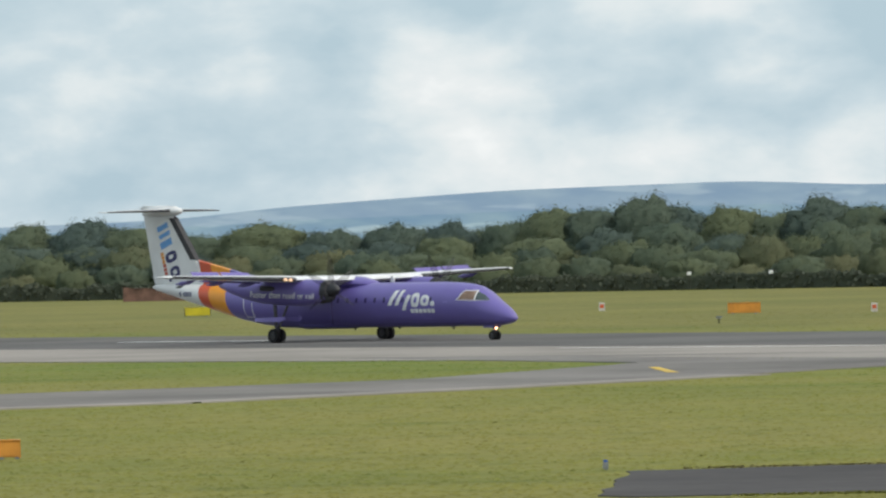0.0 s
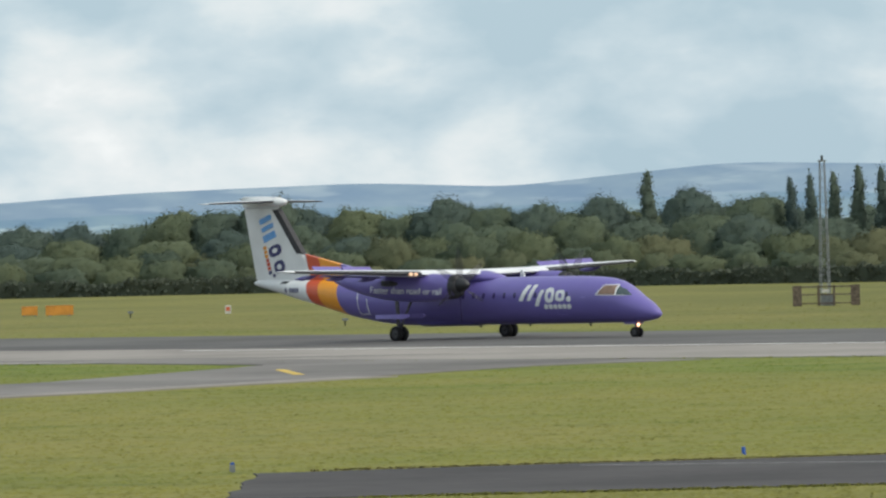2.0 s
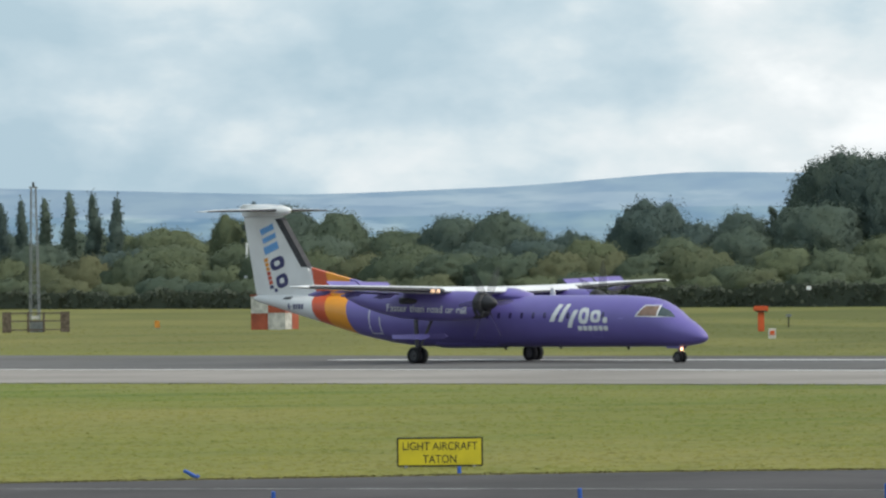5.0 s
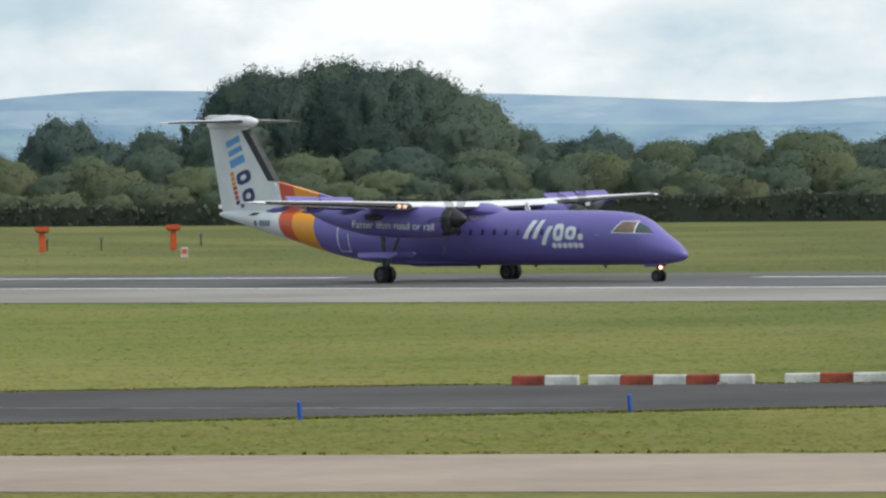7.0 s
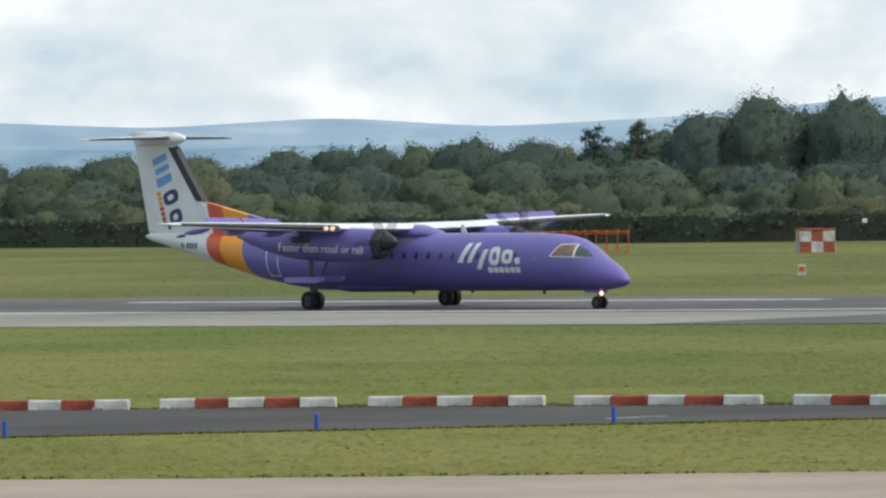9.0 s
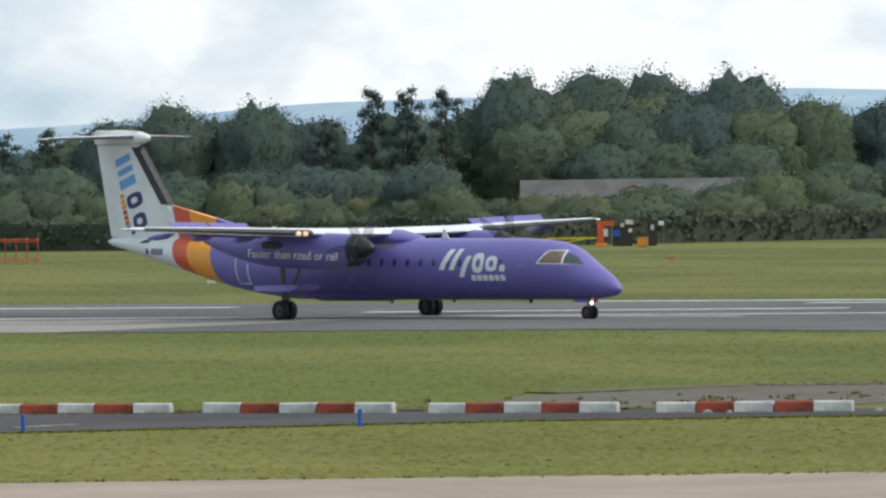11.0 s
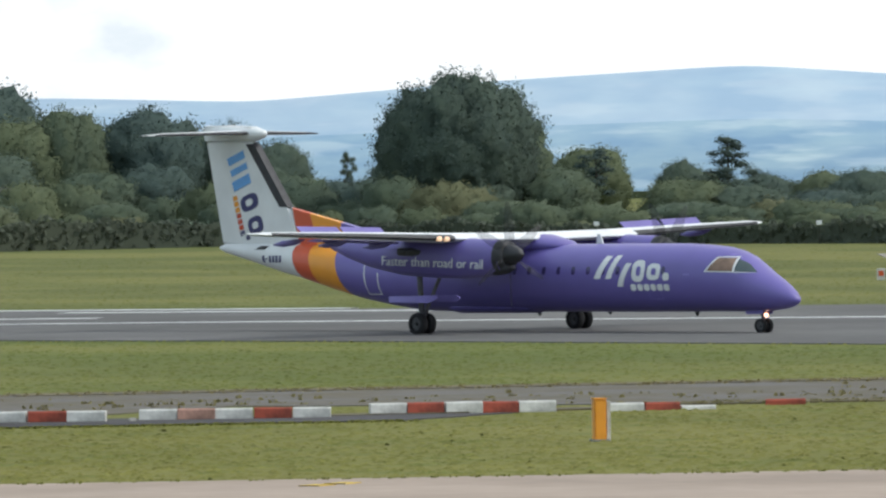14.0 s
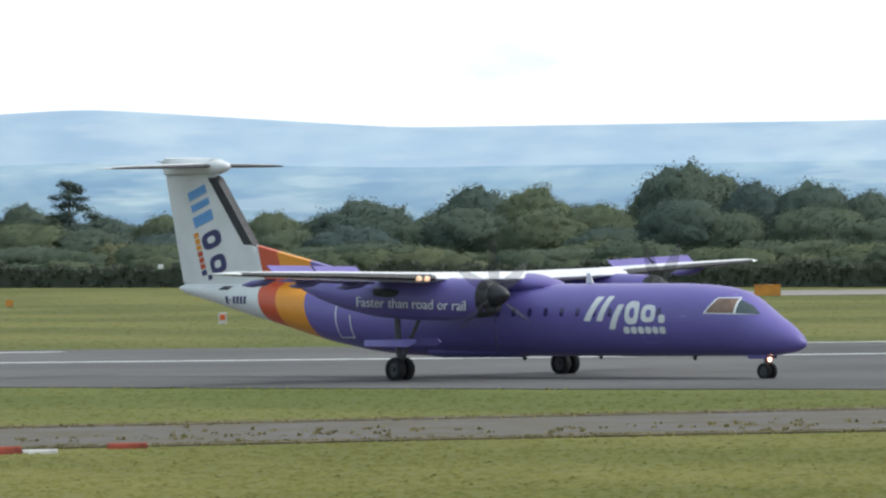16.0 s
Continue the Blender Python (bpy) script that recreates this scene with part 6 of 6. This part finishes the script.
def make_mast():
    b = empty("radio_mast", facing(58.4, 605.5, 12))
    tagged(b, "slender grey lattice mast inside a timber fence", "mast")
    top, w0, w1 = 10.2, 0.34, 0.17
    legs = [(-1, -1), (1, -1), (1, 1), (-1, 1)]
    for sx, sy in legs:
        part("leg", tube_bm((sx * w0, sy * w0, 0), (sx * w1, sy * w1, top), 0.045, 0.03, 6), M["galv"], b)
    for k in range(14):
        f0, f1 = k / 14, (k + 1) / 14
        a, c = w0 + (w1 - w0) * f0, w0 + (w1 - w0) * f1
        for i in range(4):
            p, q = legs[i], legs[(i + 1) % 4]
            part("brace", tube_bm((p[0] * a, p[1] * a, top * f0), (q[0] * c, q[1] * c, top * f1), 0.016, n=4), M["galv"], b)
            part("rung", tube_bm((p[0] * c, p[1] * c, top * f1), (q[0] * c, q[1] * c, top * f1), 0.016, n=4), M["galv"], b)
    part("head", box_bm((0.62, 0.12, 0.1), (0, 0, top + 0.05), 0.02), M["galv"], b)
    part("lamp", tube_bm((0, 0, top + 0.1), (0, 0, top + 0.42), 0.09, n=8), M["char"], b)
    fnc = empty("timber_fence", facing(58.2, 602.6, 0))
    tagged(fnc, "weathered timber fence round the mast", "fence")
    for x in (-2.2, -1.9, -0.55, 0.55, 1.9, 2.2):
        part("post", box_bm((0.16 if abs(x) < 1 else 0.34, 0.14, 1.45), (x, 0, 0.72), 0.01), M["wood"], fnc)
    for z in (0.18, 0.8, 1.35):
        part("rail", box_bm((4.5, 0.05, 0.09), (0, 0.08, z), 0.0), M["wood"], fnc)
    part("cabinet", box_bm((0.9, 0.4, 0.8), (0.05, 0.5, 0.4), 0.02), M["galv"], fnc)
    part("notice", box_bm((0.55, 0.03, 0.22), (-0.05, -0.1, 1.05), 0.0), M["block_white"], fnc)


make_mast()


def make_pole():
    b = empty("white_pole", pose(94.7, 779.3, 0))
    tagged(b, "white slim pole standing among the shrubs", "pole")
    part("shaft", tube_bm((0, 0, 0), (0, 0, 5.9), 0.16, 0.10, 10), M["white"], b)
    part("collar", tube_bm((0, 0, 2.5), (0, 0, 2.9), 0.26, n=10), M["white"], b)


make_pole()


def orange_tee(x, y):
    b = empty("papi_marker", facing(x, y))
    tagged(b, "red-orange light unit on a post, far side grass", "marker", "red-orange light units")
    part("stem", box_bm((0.42, 0.3, 1.3), (0, 0, 0.65), 0.04), M["redorange"], b)
    part("head", box_bm((0.98, 0.5, 0.36), (0, 0, 1.50), 0.06), M["redorange"], b)
    part("brim", box_bm((0.8, 0.56, 0.06), (0.05, -0.02, 1.32), 0.02), M["char"], b)


orange_tee(92.6, 554.4)
orange_tee(101.4, 554.8)
for x, y in ((94.2, 562), (97.5, 560), (107, 575)):
    red_post(x, y, 0.9)


def make_antenna():
    """Row of red-orange frames, the runway's localiser."""
    b = empty("antenna_array", facing(173.8, 566, 0))
    tagged(b, "row of red-orange antenna frames on the far grass", "antenna")
    n = 15
    for i in range(n):
        x = -5.2 + i * 10.4 / (n - 1)
        bm = bmesh.new()
        tube_bm((x, 0, 0), (x, 0, 1.62), 0.035, n=6, bm=bm)
        tube_bm((x, 0.7, 0), (x, 0, 1.5), 0.025, n=5, bm=bm)
        tube_bm((x - 0.3, 0, 0), (x, 0, 0.9), 0.02, n=5, bm=bm)
        part("frame", bm, M["redorange"], b)
        part("element", box_bm((0.12, 1.6, 0.1), (x, 0, 1.72), 0.0), M["orange"], b)
    for z in (0.35, 1.55, 1.7):
        part("rail", tube_bm((-5.3, 0, z), (5.3, 0, z), 0.035, n=6), M["redorange"], b)
    for x in (-4.9, 1.9):
        part("notice", box_bm((0.45, 0.03, 0.5), (x, -0.12, 0.55), 0.0), M["block_white"], b)


make_antenna()


def make_works():
    """Barrier and equipment by the boundary hedge."""
    b = empty("barrier_gate", facing(235.4, 608.6))
    tagged(b, "yellow barrier arm between orange posts by the hedge", "barrier")
    part("post", box_bm((0.5, 0.4, 1.9), (2.1, 0, 0.95), 0.05), M["redorange"], b, "tall orange post")
    part("foot", box_bm((0.9, 0.6, 0.3), (2.15, 0, 0.15), 0.04), M["orange"], b)
    part("stand", box_bm((0.5, 0.4, 0.6), (-1.9, 0, 0.3), 0.05), M["orange"], b)
    part("arm", box_bm((4.0, 0.1, 0.14), (0.05, -0.1, 0.68), 0.02), M["yellow"], b, "yellow arm")
    part("strut", tube_bm((-1.8, -0.1, 0.15), (0.9, -0.1, 0.62), 0.05, n=6), M["yellow"], b)
    for x, y, s in ((232.7, 607.3, 0.8), (238.5, 602.0, 0.85)):
        c = empty("orange_box", facing(x, y))
        tagged(c, "bright orange box by the boundary hedge", "box", "orange boxes")
        part("body", box_bm((s, 0.6, s * 0.8), (0, 0, s * 0.42), 0.05), M["orange"], c)
        part("lid", box_bm((s + 0.06, 0.66, 0.06), (0, 0, s * 0.84), 0.02), M["orange"], c)
        part("skid", box_bm((s * 0.9, 0.5, 0.05), (0, 0, 0.02), 0.0), M["char"], c)
    k = empty("equipment_rack", facing(239.0, 611.0))
    tagged(k, "dark equipment with red board and white plates", "equipment")
    part("cabinet", box_bm((1.5, 0.8, 1.6), (1.3, 0.2, 0.8), 0.05), M["char"], k)
    part("cabinet", box_bm((0.7, 0.8, 2.0), (3.6, 0.2, 1.0), 0.05), M["char"], k)
    part("red_board", box_bm((1.3, 0.08, 0.36), (0.0, -0.2, 1.75), 0.01), M["redorange"], k)
    for x, z in ((-0.5, 0.9), (0.5, 0.9)):
        part("leg", box_bm((0.06, 0.06, 1.7), (x, -0.15, 0.85), 0.0), M["galv"], k)
    for x, z, w, h in ((0.0, 1.05, 0.4, 0.6), (1.3, 1.6, 0.28, 0.28), (1.85, 1.85, 0.6, 0.36), (1.9, 1.2, 0.26, 0.3), (3.6, 1.4, 0.26, 0.4)):
        part("plate", box_bm((w, 0.04, h), (x, -0.24, z), 0.0), M["block_white"], k)
    part("screen", box_bm((0.6, 0.05, 0.5), (0.85, -0.26, 1.0), 0.0), M["peg"], k)


make_works()


def make_house():
    """Long low brick house with a slate roof, half hidden by shrubs."""
    b = empty("house", facing(266.0, 672, 0) @ pose(0, 0, 0))
    tagged(b, "long low red brick house with grey slate roof", "house")
    L, D, hw, hr = 19.5, 7.0, 3.0, 4.95
    part("wall", box_bm((L, D, hw), (0, 0, hw / 2), 0.0), M["brick"], b)
    bm = bmesh.new()
    v = [bm.verts.new(p) for p in ((-L / 2 - .3, -D / 2 - .4, hw - .1), (L / 2 + .3, -D / 2 - .4, hw - .1), (L / 2 + .3, 0, hr), (-L / 2 - .3, 0, hr), (-L / 2 - .3, D / 2 + .4, hw - .1), (L / 2 + .3, D / 2 + .4, hw - .1))]
    for q in ((0, 1, 2, 3), (3, 2, 5, 4), (0, 3, 4), (1, 5, 2), (0, 4, 5, 1)):
        bm.faces.new([v[i] for i in q])
    bmesh.ops.recalc_face_normals(bm, faces=list(bm.faces))
    part("roof", bm, M["slate"], b, "grey slate roof")
    bm = bmesh.new()
    v = [bm.verts.new(p) for p in ((-L / 2 - .34, -D / 2, hw), (-L / 2 - .34, D / 2, hw), (-L / 2 - .34, 0, hr - .25))]
    bm.faces.new(v)
    part("gable", bm, M["brick"], b, "red brick gable")
    bm = box_bm((1.6, 0.9, 0.8), (-0.5, -D / 2 + 1.0, hw + 0.55), 0.0)
    part("dormer", bm, M["brick"], b)
    bm = bmesh.new()
    for x0, x1 in ((-1.7, -0.5), (-0.5, 0.7)):
        tube_bm((x0, -D / 2 + 0.5, hw + 0.95 + (0.0 if x0 < -1 else 0.45)), (x1, -D / 2 + 0.5, hw + 0.95 + (0.45 if x0 < -1 else 0.0)), 0.09, n=5, bm=bm)
    part("dormer_trim", bm, M["brick"], b)
    for x in (-7.5, -4.5, 3.5, 7.0):
        w = part("window", box_bm((1.2, 0.1, 1.1), (x, -D / 2 - 0.03, 1.8), 0.0), M["glass"], b)
        part("frame", box_bm((1.36, 0.06, 0.1), (x, -D / 2 - 0.08, 1.2), 0.0), M["white"], w)
    c = empty("shed", facing(249.5, 668, 0))
    tagged(c, "small slate-roofed brick shed beside the house", "shed")
    part("wall", box_bm((3.6, 4, 2.4), (0, 0, 1.2), 0.0), M["brick"], c)
    bm = bmesh.new()
    v = [bm.verts.new(p) for p in ((-2.1, -2.2, 2.3), (2.1, -2.2, 2.3), (2.1, 2.2, 2.3), (-2.1, 2.2, 2.3), (0.6, -2.2, 3.3), (0.6, 2.2, 3.3))]
    for q in ((0, 4, 5, 3), (4, 1, 2, 5), (0, 1, 4), (3, 5, 2), (0, 3, 2, 1)):
        bm.faces.new([v[i] for i in q])
    bmesh.ops.recalc_face_normals(bm, faces=list(bm.faces))
    part("roof", bm, M["slate"], c)


make_house()


def make_wall():
    b = empty("brick_wall", facing(-15.5, 828, 3))
    tagged(b, "low red brick wall at the wood's edge", "wall")
    part("masonry", box_bm((17.0, 0.5, 1.15), (0, 0, 0.57), 0.0), M["brick"], b)
    for i in range(12):
        part("coping", box_bm((1.38, 0.62, 0.12), (-7.8 + i * 1.42, 0, 1.2), 0.02), M["block_white" if i % 5 == 4 else "brick"], b)
    for x in (-8.4, -4.2, 0, 4.2, 8.4):
        part("pier", box_bm((0.6, 0.7, 1.35), (x, 0, 0.67), 0.01), M["brick"], b)


make_wall()


def make_post():
    b = empty("bollard", facing(92.6, 187.4, 14))
    tagged(b, "amber yellow square bollard standing in the grass", "bollard")
    part("body", box_bm((0.30, 0.30, 1.02), (0, 0, 0.51), 0.03), M["amber"], b)
    part("cap", box_bm((0.33, 0.33, 0.05), (0, 0, 1.03), 0.015), M["amber"], b)
    part("base", box_bm((0.42, 0.42, 0.05), (0, 0, 0.02), 0.01), M["galv"], b)
    part("back_post", box_bm((0.10, 0.12, 0.98), (0.235, 0.05, 0.49), 0.01), M["block_white"], b, "pale grey post fixed to the bollard's side")


make_post()
for x, y in ((243.1, 700), (275.1, 690), (314, 686), (338, 684), (337.5, 640.6), (38.0, 820), (30.0, 815), (132, 700), (160, 686)):
    r = math.hypot(x, y)
    az = math.degrees(math.atan2(x, y))
    rr = edge(az) - 3.0
    b = empty("boundary_light", facing(rr * math.sin(radians(az)), rr * math.cos(radians(az))))
    tagged(b, "small white box on a post before the hedge", "marker", "white boundary boxes")
    part("post", box_bm((0.05, 0.05, 1.5), (0, 0, 0.75), 0.0), M["char"], b)
    part("box", box_bm((0.42, 0.2, 0.34), (0, 0, 1.6), 0.03), M["white"], b)

# ---------------------------------------------------------------- what moves
# seconds, x, y of the main wheels, heading clockwise from +y
ROLLOUT = [
    (0, -2.58, 514.84, 136.91), (0.5, 4.61, 507.31, 137.16), (1, 11.76, 499.91, 137.20), (1.5, 18.77, 492.61, 137.17),
    (2, 25.68, 485.41, 137.19), (2.5, 32.61, 478.25, 137.34), (3, 39.39, 471.13, 137.66), (3.5, 46.14, 464.01, 138.19),
    (3.7, 48.80, 461.18, 138.46), (5.8, 75.57, 431.04, 142.95), (6, 77.91, 428.14, 143.49), (6.5, 83.70, 420.85, 144.88),
    (7, 89.33, 413.50, 146.29), (7.5, 94.72, 406.10, 147.69), (8, 99.80, 398.68, 149.05), (8.5, 104.71, 391.20, 150.35),
    (9, 109.44, 383.66, 151.56), (9.5, 113.98, 376.09, 152.68), (10, 118.36, 368.45, 153.70), (10.2, 120.07, 365.39, 154.08),
    (12.3, 135.94, 333.08, 157.42), (12.5, 137.35, 329.98, 157.71), (13, 140.81, 322.23, 158.43), (13.5, 144.07, 314.51, 159.18),
    (14, 147.33, 306.77, 159.97), (14.5, 150.44, 299.09, 160.81), (15, 153.44, 291.47, 161.70), (15.5, 156.34, 283.94, 162.61),
    (16, 159.18, 276.50, 163.51),
]


def motions():
    walk(AIRLINER, [(t, pose(x, y, 0, 0, 0, 90 - h)) for t, x, y, h in ROLLOUT])
    # ground covered along the way, for the wheels
    ts = [r[0] for r in ROLLOUT]
    far = [0.0]
    for a, b in zip(ROLLOUT, ROLLOUT[1:]):
        far.append(far[-1] + math.hypot(b[1] - a[1], b[2] - a[2]))
    for ob, r in ROLLING:
        at = ob.location.copy()
        rows, turn, last = [], 0.0, 0.0
        for k in range(0, 481):
            s = float(np.interp(k / 30, ts, far))
            turn += min(math.degrees((s - last) / r), 80.0)
            last = s
            rows.append((k / 30, pose(*at, 0, turn, 0)))
        walk(ob, rows)
    for ob, rate in zip(PROPS, (73.0, 77.0)):
        at = ob.location.copy()
        walk(ob, [(k / 30, pose(*at, k * rate, 0, 0)) for k in range(0, 481)])


motions()
